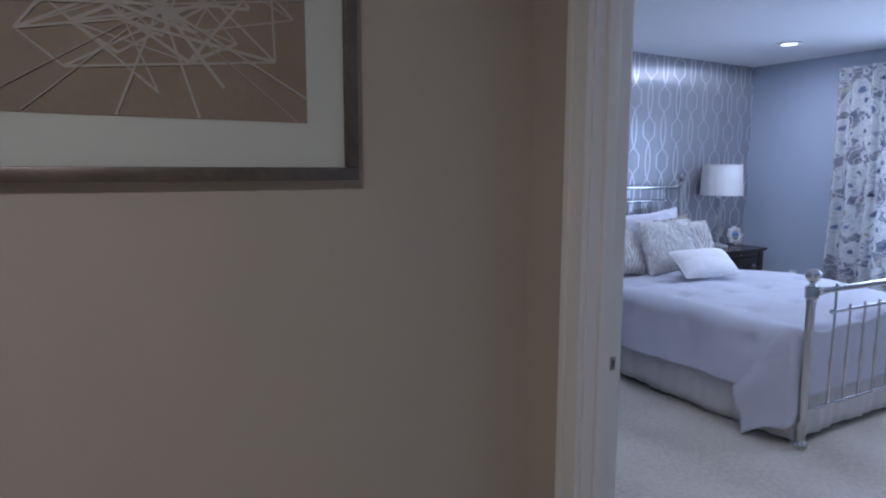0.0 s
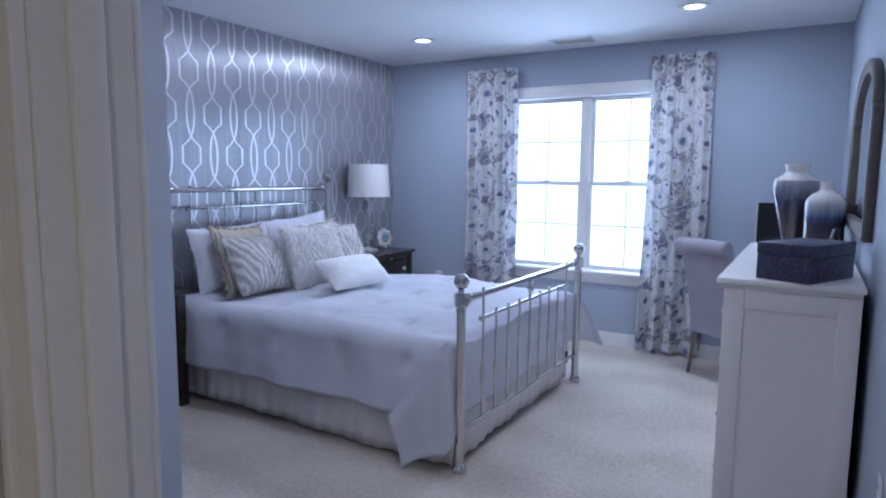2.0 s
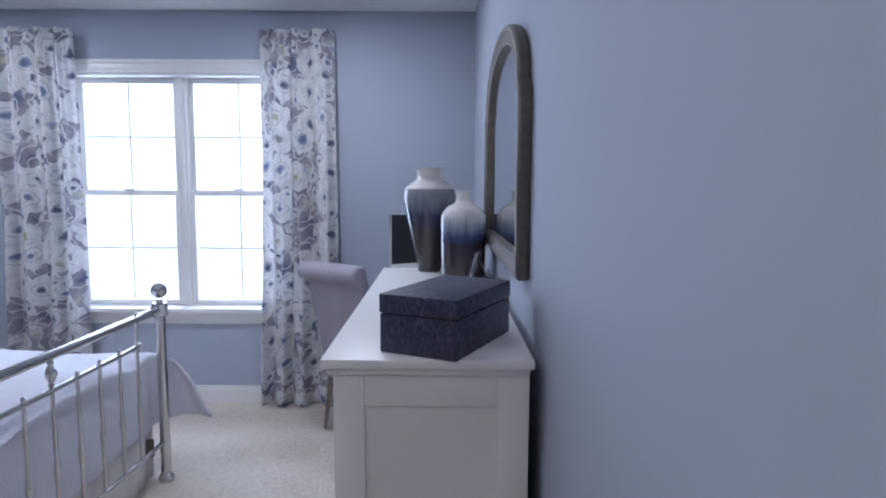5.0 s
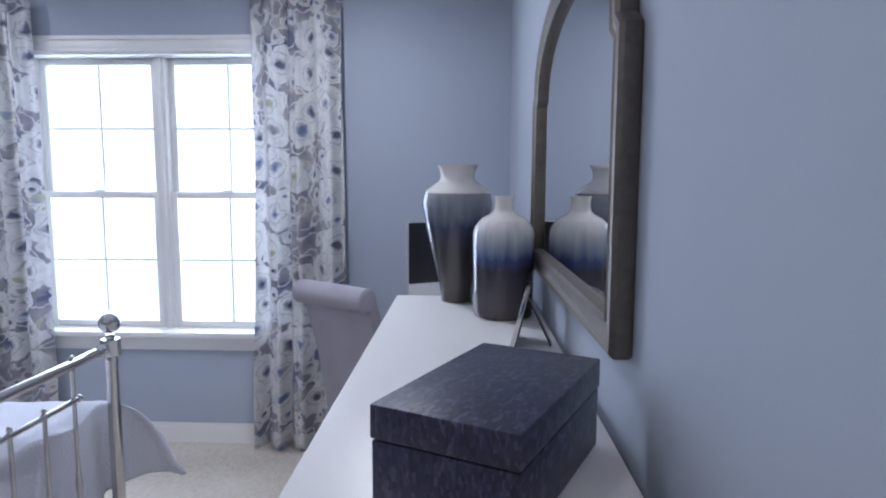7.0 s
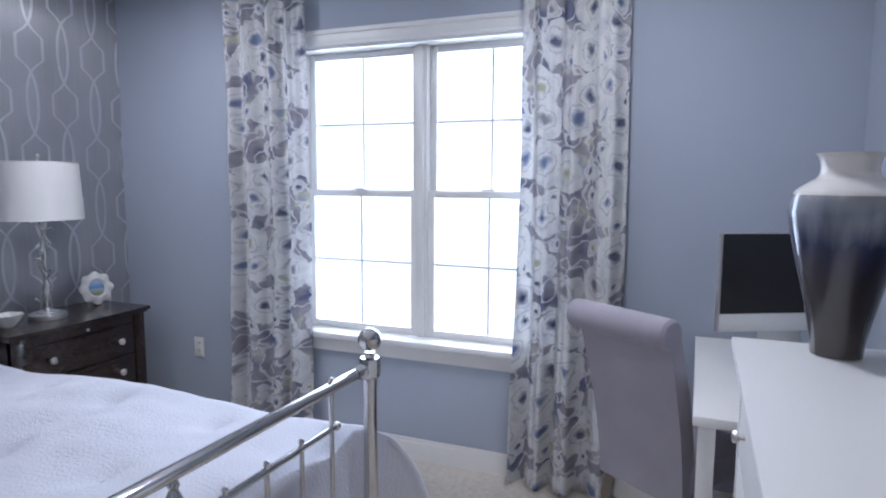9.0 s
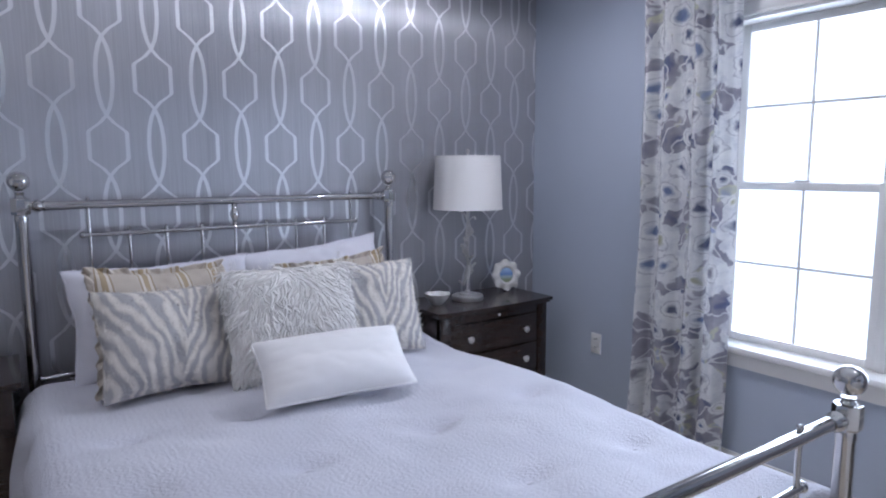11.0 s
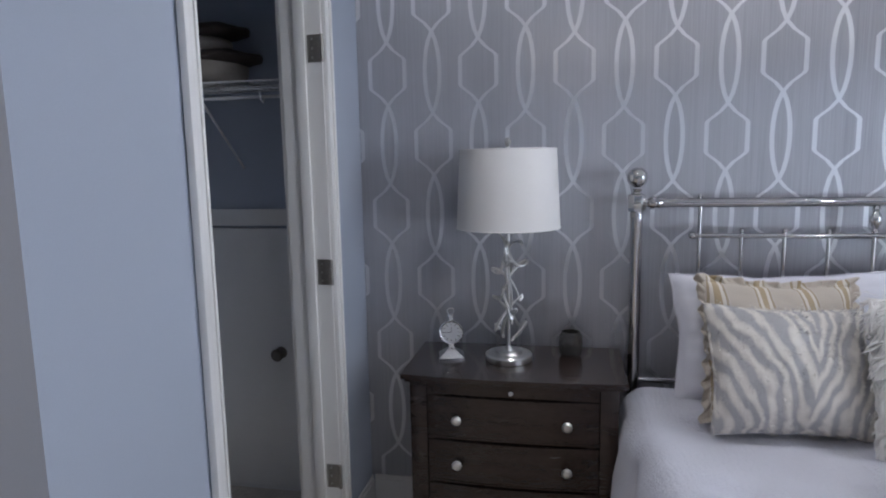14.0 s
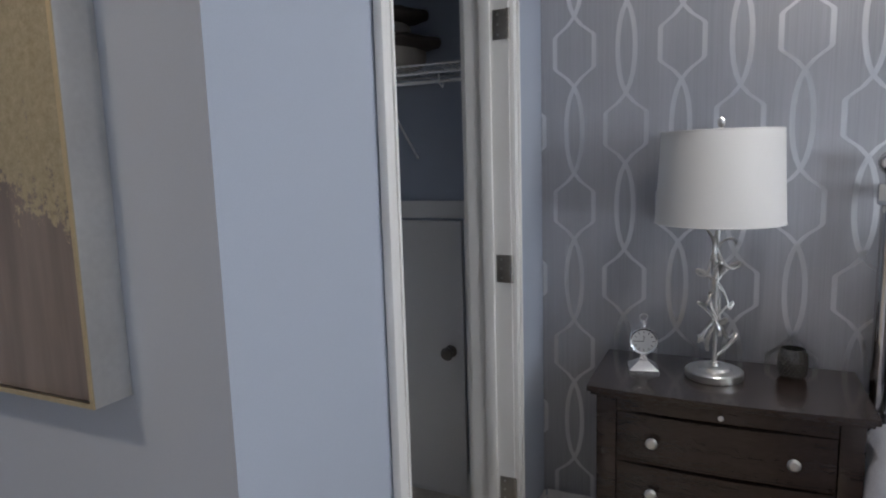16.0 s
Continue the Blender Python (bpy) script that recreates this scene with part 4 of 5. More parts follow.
def comforter():
    cx, hw, y_head, y_foot, top = (BX0 + BX1) / 2 + 0.01, (BX1 - BX0) / 2, BH - 0.07, BF + 0.095, 0.66
    side, foot, r = 0.40, 0.44, 0.10
    W, L = hw + side, (y_head - y_foot) + foot
    rnd = random.Random(4)
    tufts = []
    for i in range(4):
        for j in range(5):
            tufts.append((-0.60 + 0.40 * i + rnd.uniform(-0.03, 0.03), 0.32 + 0.42 * j + rnd.uniform(-0.03, 0.03)))
    tufts += [(s * (hw + 0.14), 0.5 + 0.42 * j) for s in (-1, 1) for j in range(4)]

    def over(e):
        """Across and down for a length e of cloth past an edge that is rounded by r."""
        if e <= 0:
            return 0.0, 0.0
        a = e / r
        if a < math.pi / 2:
            return r * math.sin(a), r * (1 - math.cos(a))
        return r, r + (e - r * math.pi / 2)

    def f(u, v):
        a, b = (2 * u - 1) * W, v * L
        puff = 0.018 * math.sin(5.2 * a + 1) * math.sin(4.1 * b) + 0.03 * noise.noise(Vector((a * 2.1, b * 2.1, 4)))
        puff += 0.006 * noise.noise(Vector((a * 9, b * 9, 1)))
        for tx, ty in tufts:
            d2 = (a - tx) ** 2 / 0.0042 + (b - ty) ** 2 / 0.0016
            if d2 < 12:
                puff -= 0.026 * math.exp(-d2)
            d3 = ((a - tx) ** 2 + (b - ty) ** 2) / 0.03
            if d3 < 8:
                puff -= 0.012 * math.exp(-d3)
        ea, eb = abs(a) - (hw - r + 0.065), b - (y_head - y_foot)
        sgn = 1 if a > 0 else -1
        x, y, drop, da = cx + a, y_head - b, 0.0, 0.0
        if ea > 0 or eb > 0:
            pa, pb = max(ea, 0.0), max(eb, 0.0)
            rho = math.hypot(pa, pb)
            ca, cb = pa / rho, pb / rho
            out, drop = over(rho)
            turn = math.atan2(pa, pb) / (math.pi / 2)
            if sgn > 0 and ea > 0 and eb > 0:
                # the hem of this corner hangs level
                reach = min((side + r - 0.065) / max(ca, 1e-6), foot / max(cb, 1e-6))
                drop *= np.interp(turn, (0, 0.25, 0.75, 1), (0.36, 0.43, 0.43, 0.37)) / over(reach)[1]
            da = drop * ca
            edge_x = hw - r + 0.065
            if ea > 0 and eb > 0:
                spread = min(1.0, 5 * turn)
                if sgn > 0:
                    # this corner flares out past the post like a cone
                    x = cx + edge_x + out * spread + 0.25 * (drop / 0.45) ** 0.75 * min(1.0, drop / 0.1) * np.interp(turn, (0, 0.1, 0.5, 1), (0, 0.85, 1.0, 0.85))
                    y = y_foot - min(out, 0.06) * (1 - turn) - 0.65 * max(0.0, x - BX1 - 0.03) * math.sin(math.pi * turn) ** 0.6
                else:
                    # this corner is pleated back along the side and hangs lower
                    drop *= np.interp(turn, (0, 0.2, 0.5, 0.8, 1), (1, 1.3, 1.08, 1.0, 1))
                    x = cx - edge_x - out * spread - drop * np.interp(turn, (0, 0.2, 0.5, 0.85, 1), (0, 0.04, 0.10, 0.16, 0))
                    y = y_foot - min(out, 0.06) * max(0.0, 1 - 3 * turn) + drop * np.interp(turn, (0, 0.15, 0.5, 0.85, 1), (0, -0.10, 0.25, 0.60, 0))
            elif ea > 0:
                x = cx + sgn * (edge_x + out)
                if sgn > 0:
                    x += 0.2125 * (drop / 0.45) ** 0.75 * min(1.0, drop / 0.1) * math.exp(-((eb / 0.42) ** 2))
            else:
                y = y_foot - min(out, 0.06)
        if ea > 0:
            wave = 0.016 * math.sin(9 * b + 1.3 * sgn) + 0.01 * math.sin(21 * b)
            x += sgn * (wave * min(1, da / 0.2) + puff * 0.7 * min(1, da / 0.1))
            x += sgn * 0.05 * da
        z = top + puff * max(0.25, 1 - 6 * math.hypot(max(ea, 0.0), max(eb, 0.0))) - drop
        if b < 0.06:
            z -= 0.02 * (1 - b / 0.06)
        return Vector((x, y, max(z, 0.05)))

    ob = solid("comforter", grid_mesh(150, 170, f), QUILT, "lavender-white tufted matelasse comforter draped over the bed", "comforter")
    ob.modifiers.new("cloth", "SOLIDIFY").thickness = 0.012
    stitch = mesh_of("tuft", lathe([(0, -0.013), (0.0022, -0.009), (0.0026, 0), (0.0022, 0.009), (0, 0.013)], 8, None, pose(0, 0, 0, 0, 90, 0)), LINEN)
    for tx, ty in tufts:
        u, v = (tx / W + 1) / 2, ty / L
        p, du, dv = f(u, v), f(u + 0.01, v) - f(u - 0.01, v), f(u, v + 0.01) - f(u, v - 0.01)
        nrm = du.cross(dv).normalized()
        if nrm.z < 0:
            nrm = -nrm
        x_ax = du.normalized()
        tuft = new("tuft", stitch)
        tuft.parent = ob
        tuft.matrix_world = Matrix((x_ax, nrm.cross(x_ax), nrm)).transposed().to_4x4()
        tuft.location = p + nrm * 0.002
    return ob


comforter()


def pillow_mesh(w, h, t, seed, pinch=0.5, nu=34, nv=30):
    """A stuffed cushion in the plane x, z, thick along y, standing on z = 0."""
    bm = bmesh.new()
    rows = {}

    def pt(i, j, side):
        u, v = 2 * i / nu - 1, 2 * j / nv - 1
        edge = (1 - abs(u) ** 2.6) * (1 - abs(v) ** 2.6)
        th = t / 2 * max(0, edge) ** 0.55
        wr = 0.016 * noise.noise(Vector((u * 2.5 + seed, v * 2.5, side))) + 0.007 * noise.noise(Vector((u * 7 + seed, v * 7, side)))
        wr *= (pinch - 0.3) * 1.6
        bow = 1 - 0.055 * (1 - u * u) * 0 - pinch * 0.09 * (1 - abs(v) ** 1.5) * abs(u) ** 3
        bow2 = 1 - pinch * 0.10 * (1 - abs(u) ** 1.5) * abs(v) ** 3
        rag = 0.045 * (pinch - 0.3) * noise.noise(Vector((u * 3.1 + seed * 2, v * 3.1, 5))) * max(abs(u), abs(v)) ** 4
        bow, bow2 = bow + rag, bow2 + rag
        return Vector((u * w / 2 * bow, side * (th + wr * (edge > 0) * min(1, 4 * edge)), h / 2 + v * h / 2 * bow2))

    for side in (-1, 1):
        for i in range(nu + 1):
            for j in range(nv + 1):
                rim = i in (0, nu) or j in (0, nv)
                key = (i, j, 0 if rim else side)
                if key not in rows:
                    rows[key] = bm.verts.new(pt(i, j, side if not rim else 1))
        for i in range(nu):
            for j in range(nv):
                q = []
                for a, b in ((i, j), (i + 1, j), (i + 1, j + 1), (i, j + 1)):
                    rim = a in (0, nu) or b in (0, nv)
                    q.append(rows[(a, b, 0 if rim else side)])
                bm.faces.new(q if side > 0 else q[::-1])
    return bm


def pillow(name, mat, w, h, t, m, label, group, seed, pinch=0.5):
    th = thing(name, m, label, "pillow", group)
    part("cushion", pillow_mesh(w, h, t, seed, pinch), mat, th)
    rim = []
    for k in range(80):
        a = k / 80 * 4
        s, f = int(a), a - int(a)
        u, v = ((-1 + 2 * f, -1), (1, -1 + 2 * f), (1 - 2 * f, 1), (-1, 1 - 2 * f))[s]
        b1 = 1 - pinch * 0.09 * (1 - abs(v) ** 1.5) * abs(u) ** 3
        b2 = 1 - pinch * 0.10 * (1 - abs(u) ** 1.5) * abs(v) ** 3
        rag = 0.045 * (pinch - 0.3) * noise.noise(Vector((u * 3.1 + seed * 2, v * 3.1, 5)))
        b1, b2 = b1 + rag, b2 + rag
        rim.append((u * w / 2 * b1, 0, h / 2 + v * h / 2 * b2))
    part("piping", tube(rim, 0.0035, 6, None, True), mat, th)
    return th


def strands(th, name, faces, mat, label, clumps, per, length, spread, width, droop, seed, back_y=0.02):
    """Soft fibres in tapering locks over a cushion, lying outwards and down."""
    rnd = random.Random(seed)
    verts, tris = [], []
    for k in range(clumps):
        c, nrm = rnd.choice(faces)
        if c.y > back_y and rnd.random() < 0.75:
            continue
        away = Vector((c.x, 0, c.z - 0.2))
        lean = Vector((0.75 * math.sin(c.x * 31 + 2.2 * math.sin(c.z * 23)) + rnd.uniform(-0.35, 0.35), 0, rnd.uniform(-1.3, -0.5)))
        flow = (nrm * 1.0 + lean + away * 2.2).normalized()
        ln0, sp = rnd.uniform(0.6, 1.1) * length, rnd.uniform(0.6, 1.1) * spread
        for j in range(per):
            ox, oz = rnd.gauss(0, sp), rnd.gauss(0, sp)
            p = c + Vector((ox, 0, oz)) + nrm * 0.002
            d = (flow + Vector((-ox * 0.9 / length, rnd.uniform(-0.12, 0.12), -oz * 0.6 / length)) + Vector((rnd.uniform(-0.15, 0.15), 0, rnd.uniform(-0.15, 0.15)))).normalized()
            sd = d.cross(Vector((0, 1, 0.2))).normalized() * rnd.uniform(0.5, 1.0) * width
            ln = ln0 * rnd.uniform(0.7, 1.1)
            q = p + d * ln * 0.55 + nrm * ln * 0.18
            e = p + d * ln + nrm * ln * 0.16 + Vector((0, 0, -droop))
            i = len(verts)
            verts += [p - sd, p + sd, q + sd * 0.9, q - sd * 0.9, e]
            tris += [(i, i + 1, i + 2, i + 3), (i + 3, i + 2, i + 4)]
    me = bpy.data.meshes.new(name)
    me.from_pydata(verts, [], tris)
    me.materials.append(mat)
    ob = new(name, me)
    ob.parent = th
    return tagged(ob, label, kind="stuff")


def cushion_faces(w, h, t, seed, pinch):
    """Middles of a cushion's faces with the directions that point out of it."""
    bm = pillow_mesh(w, h, t, seed, pinch)
    bm.normal_update()
    out = []
    for f in bm.faces:
        c, nrm = f.calc_center_median(), f.normal.copy()
        if nrm.dot(Vector((0.15 * c.x, c.y, 0.15 * (c.z - h / 2)))) < 0:
            nrm = -nrm
        out.append((c, nrm))
    bm.free()
    return out


def plush_pillow(m, w, h, t, seed):
    th = pillow("throw_pillow", ZEBRA, w, h, t, m, "grey and ivory zebra print plush throw pillow", PG, seed, 0.8)
    strands(th, "pile", cushion_faces(w, h, t, seed, 0.8), ZEBRA, "short soft plush pile", 1500, 8, 0.008, 0.010, 0.0010, 0.001, int(seed))


def ruffled_pillow(m, w, h, t, seed):
    """A striped cushion with a gathered flange of its own cloth round the edge."""
    th = pillow("throw_pillow", STRIPE, w, h, t, m, "tan and gold striped throw pillow with a ruffled edge", PG, seed, 0.9)

    def f(u, v):
        a = (u % 1.0) * 4
        s, k = int(a), a - int(a)
        x, z = ((-1 + 2 * k, -1), (1, -1 + 2 * k), (1 - 2 * k, 1), (-1, 1 - 2 * k))[s]
        b1 = 1 - 0.081 * (1 - abs(z) ** 1.5) * abs(x) ** 3 - 0.05
        b2 = 1 - 0.09 * (1 - abs(x) ** 1.5) * abs(z) ** 3 - 0.05
        grow = 1 + 0.16 * v
        wav = v * (0.013 * math.sin(u * 6.2832 * 34 + seed) + 0.007 * math.sin(u * 6.2832 * 57 + 2 * seed))
        edge = 1 + v * 0.012 * math.sin(u * 6.2832 * 23 + seed)
        return Vector((x * w / 2 * b1 * grow * edge, wav, h / 2 + z * h / 2 * b2 * grow * edge))

    ruf = part("ruffle", grid_mesh(420, 5, f), STRIPE, th, "gathered tan ruffle")
    ruf.modifiers.new("cloth", "SOLIDIFY").thickness = 0.002


BT = 0.645
PG = "pillows on the bed"
pillow("bed_pillow", LINEN, 0.70, 0.43, 0.18, pose(3.84, 3.64, BT, -14, -1, 3), "lavender-white cotton sleeping pillow against the headboard", PG, 1.0, 0.9)
pillow("bed_pillow", LINEN, 0.66, 0.45, 0.17, pose(4.50, 3.66, BT + 0.01, -12, -5, -3), "lavender-white cotton sleeping pillow against the headboard", PG, 2.0, 0.9)
ruffled_pillow(pose(3.80, 3.49, BT, -19, 3, 10), 0.48, 0.43, 0.17, 3.0)
ruffled_pillow(pose(4.53, 3.51, BT, -17, -5, -8), 0.46, 0.40, 0.17, 4.0)
plush_pillow(pose(3.785, 3.335, BT + 0.01, -27, 2, 6), 0.47, 0.385, 0.20, 5.0)
plush_pillow(pose(4.585, 3.34, BT, -22, 0, -8), 0.45, 0.41, 0.19, 6.0)


def fur_locks(th, faces, mat, count, seed):
    """Thick wavy tapering locks that overlap downwards like thatch."""
    rnd = random.Random(seed)
    verts, quads = [], []
    for k in range(count):
        c, nrm = rnd.choice(faces)
        if c.y > 0.03 and rnd.random() < 0.8:
            continue
        swing = 0.6 * math.sin(c.x * 24 + 3 * math.sin(c.z * 17)) + rnd.uniform(-0.5, 0.5)
        d = Vector((swing, 0, -1.0)) + Vector((c.x, 0, c.z - 0.22)) * 3.0
        d = (d - nrm * d.dot(nrm)).normalized()
        across = nrm.cross(d).normalized()
        ln, w, lift, ph = rnd.uniform(0.045, 0.085), rnd.uniform(0.0035, 0.0075), rnd.uniform(0.006, 0.013), rnd.uniform(0, 6.28)
        i0, n = len(verts), 6
        for j in range(7):
            v = j / 6
            mid = c + d * ln * v + nrm * (lift * math.sin(math.pi * min(1, v * 0.8 + 0.12)) - 0.004) + across * 0.008 * math.sin(5 * v + ph) * v
            wd = w * (0.55 + 1.3 * v * (1 - v)) * (1 - v ** 3) + 0.0006
            for q in range(n):
                an = 2 * math.pi * q / n
                verts.append(mid + across * wd * math.cos(an) + nrm * wd * 0.55 * math.sin(an))
        for j in range(6):
            for q in range(n):
                q2 = (q + 1) % n
                quads.append((i0 + j * n + q, i0 + j * n + q2, i0 + (j + 1) * n + q2, i0 + (j + 1) * n + q))
    me = bpy.data.meshes.new("shag")
    me.from_pydata(verts, [], quads)
    me.materials.append(mat)
    me.shade_smooth()
    ob = new("shag", me)
    ob.parent = th
    return tagged(ob, "thick wavy ivory locks", kind="stuff")


def fur_pillow():
    w, h, t = 0.50, 0.43, 0.17
    th = thing("fur_pillow", pose(4.205, 3.24, BT + 0.005, -20, 0, -3), "ivory shaggy faux fur throw pillow", "pillow", PG)
    part("cushion", pillow_mesh(w, h, t, 7.0), FURCORE, th)
    faces = cushion_faces(w, h, t, 7.0, 0.5)
    fur_locks(th, faces, FURMAT, 2100, 11)
    strands(th, "fur", faces, FURMAT, "loose shaggy ivory fibres", 160, 12, 0.050, 0.016, 0.0008, 0.010, 12)


fur_pillow()
pillow("lumbar_pillow", WHITECLOTH, 0.53, 0.255, 0.16, pose(4.22, 2.895, BT + 0.035, -50, 0, -6), "plain bright white lumbar pillow", PG, 9.0, 0.5)


# ---- nightstands ----
def nightstand(x):
    th = thing("nightstand", pose(x, 3.905, 0), "espresso stained bow-front nightstand with glass knobs", "nightstand", "nightstands beside the bed")
    hw = 0.34
    d0 = -0.375

    def bow(bm, x0, x1, yf, z0, z1, yb, curve=0.03, bev=0.0):
        n = 12
        lo, hi = [], []
        pts = [(x0 + (x1 - x0) * k / n, yf - curve * (1 - (2 * k / n - 1) ** 2)) for k in range(n + 1)] + [(x1, yb), (x0, yb)]
        lo = [bm.verts.new((px, py, z0)) for px, py in pts]
        hi = [bm.verts.new((px, py, z1)) for px, py in pts]
        bm.faces.new(lo[::-1])
        bm.faces.new(hi)
        for k in range(len(pts)):
            j = (k + 1) % len(pts)
            bm.faces.new((lo[k], lo[j], hi[j], hi[k]))
        return bm

    bm = bmesh.new()
    bow(bm, -0.382, 0.382, -0.405, 0.712, 0.73, -0.002, 0.022)
    bow(bm, -0.372, 0.372, -0.394, 0.700, 0.712, -0.002, 0.022)
    part("top", bm, DARKWOOD, th)
    part("side_panel", box(-hw - 0.015, -hw + 0.01, d0, -0.004, 0.07, 0.70, 0.002), DARKWOOD, th)
    part("side_panel", box(hw - 0.01, hw + 0.015, d0, -0.004, 0.07, 0.70, 0.002), DARKWOOD, th)
    part("back_panel", box(-hw + 0.01, hw - 0.01, -0.016, -0.004, 0.07, 0.70), DARKWOOD, th)
    for sx in (-1, 1):
        part("front_post", box(sx * (hw + 0.015), sx * (hw - 0.045), d0 - 0.012, d0 + 0.03, FZ, 0.70, 0.003), DARKWOOD, th)
        part("rear_foot", box(sx * (hw + 0.015), sx * (hw - 0.045), -0.05, -0.004, FZ, 0.09, 0.003), DARKWOOD, th)
    tray = part("pull_out_tray", bow(bmesh.new(), -hw + 0.047, hw - 0.047, d0 - 0.004, 0.66, 0.697, d0 + 0.03, 0.018), DARKWOOD, th)
    part("knob", lathe([(0.003, 0), (0.004, 0.006), (0.0075, 0.01), (0.0075, 0.014), (0, 0.017)], 12, None, pose(0, d0 - 0.02, 0.679, 90)), SATIN, tray, "small silver knob")
    part("rail", boxes(*[(-hw + 0.045, hw - 0.045, d0, d0 + 0.03, z, z + 0.008) for z in (0.651, 0.489, 0.327)]), DARKWOOD, th)
    for z0, z1 in ((0.499, 0.650), (0.336, 0.488), (0.175, 0.326)):
        dr = part("drawer", bow(bmesh.new(), -hw + 0.048, hw - 0.048, d0 - 0.004, z0, z1, d0 + 0.03, 0.018), DARKWOOD, th)
        part("edge_bead", bow(bmesh.new(), -hw + 0.052, hw - 0.052, d0 - 0.007, z0 + 0.002, z0 + 0.007, d0, 0.018), DARKWOOD, dr)
        for kx in (-0.187, 0.187):
            kb = part("knob", lathe([(0.006, 0), (0.006, 0.008), (0.009, 0.012), (0.0165, 0.018), (0.018, 0.024), (0.012, 0.031), (0, 0.033)], 10, None, pose(kx, d0 - 0.016, (z0 + z1) / 2, 90)), SATIN, dr, "faceted glass and silver knob")
    part("plinth", bow(bmesh.new(), -hw + 0.045, hw - 0.045, d0, 0.07, 0.165, d0 + 0.03, 0.016), DARKWOOD, th)
    return th


nightstand(2.95)
nightstand(5.392)
NT = 0.73


def table_lamp(m, label):
    th = thing("table_lamp", m, label, "lamp", "lamps on the nightstands")
    part("base", lathe([(0.0, 0.0), (0.083, 0.0), (0.086, 0.004), (0.086, 0.022), (0.082, 0.026), (0.05, 0.028), (0.046, 0.036), (0.016, 0.038), (0.013, 0.05), (0, 0.05)], 36), SATIN, th)
    part("stem", lathe([(0.0065, 0.04), (0.0065, 0.56)], 12), SATIN, th)

    # leafed ribbons that loop out from the stem and cross it
    for a, amp, ph, z0, z1 in ((0, 0.070, 0.0, 0.07, 0.46), (170, 0.062, 0.5, 0.09, 0.44), (100, 0.036, 0.9, 0.07, 0.40), (265, 0.026, 0.3, 0.12, 0.46)):
        pts, rad = [], []
        for k in range(91):
            v = k / 90
            th2 = math.pi * 3.4 * v + ph
            out = (amp * math.sin(th2) + 0.012 * math.sin(2.7 * th2 + a)) * (1.0 - 0.2 * v)
            an = radians(a) + 0.6 * math.sin(4 * v + ph)
            z = z0 + (z1 - z0) * v + 0.030 * math.sin(2 * th2)
            pts.append((out * math.cos(an) + 0.008 * math.cos(th2), out * math.sin(an) + 0.008 * math.sin(th2 * 1.3), z))
            rad.append(0.0030 + 0.0040 * abs(math.sin(1.5 * th2 + 0.5)))
        part("scroll", tube(pts, rad, 6), SATIN, th, "leafed silver ribbon scroll")
    sh = part("shade", lathe([(0.1845, 0.49), (0.171, 0.765), (0.1685, 0.765), (0.182, 0.49), (0.1845, 0.49)], 48, caps=False), SHADE, th, "white linen drum shade")
    for r0, z in ((0.1845, 0.49), (0.171, 0.765)):
        part("shade_trim", tube([(r0 * math.cos(6.2832 * k / 40), r0 * math.sin(6.2832 * k / 40), z) for k in range(40)], 0.0022, 6, None, True), SHADE, sh)
    part("spider", boxes((-0.169, 0.169, -0.002, 0.002, 0.752, 0.756), (-0.002, 0.002, -0.169, 0.169, 0.7521, 0.7559)), SATIN, sh)
    part("bulb", lathe([(0.012, 0.56), (0.014, 0.585), (0.03, 0.63), (0.028, 0.66), (0, 0.68)], 16), WHITEMAT, th, "white bulb, unlit")
    part("harp", tube([(0.0, 0.0, 0.56), (0.05, 0, 0.60), (0.055, 0, 0.68), (0, 0, 0.757), (-0.055, 0, 0.68), (-0.05, 0, 0.60), (0, 0, 0.56)], 0.002, 6), SATIN, th)
    part("finial", lathe([(0.005, 0.756), (0.005, 0.776), (0.010, 0.782), (0.012, 0.792), (0.008, 0.802), (0, 0.806)], 12), SATIN, th)
    return th


table_lamp(pose(2.925, 3.712, NT, 0, 0, 12), "silver scroll table lamp with a white drum shade")
table_lamp(pose(5.345, 3.712, NT, 0, 0, 40), "silver scroll table lamp with a white drum shade")


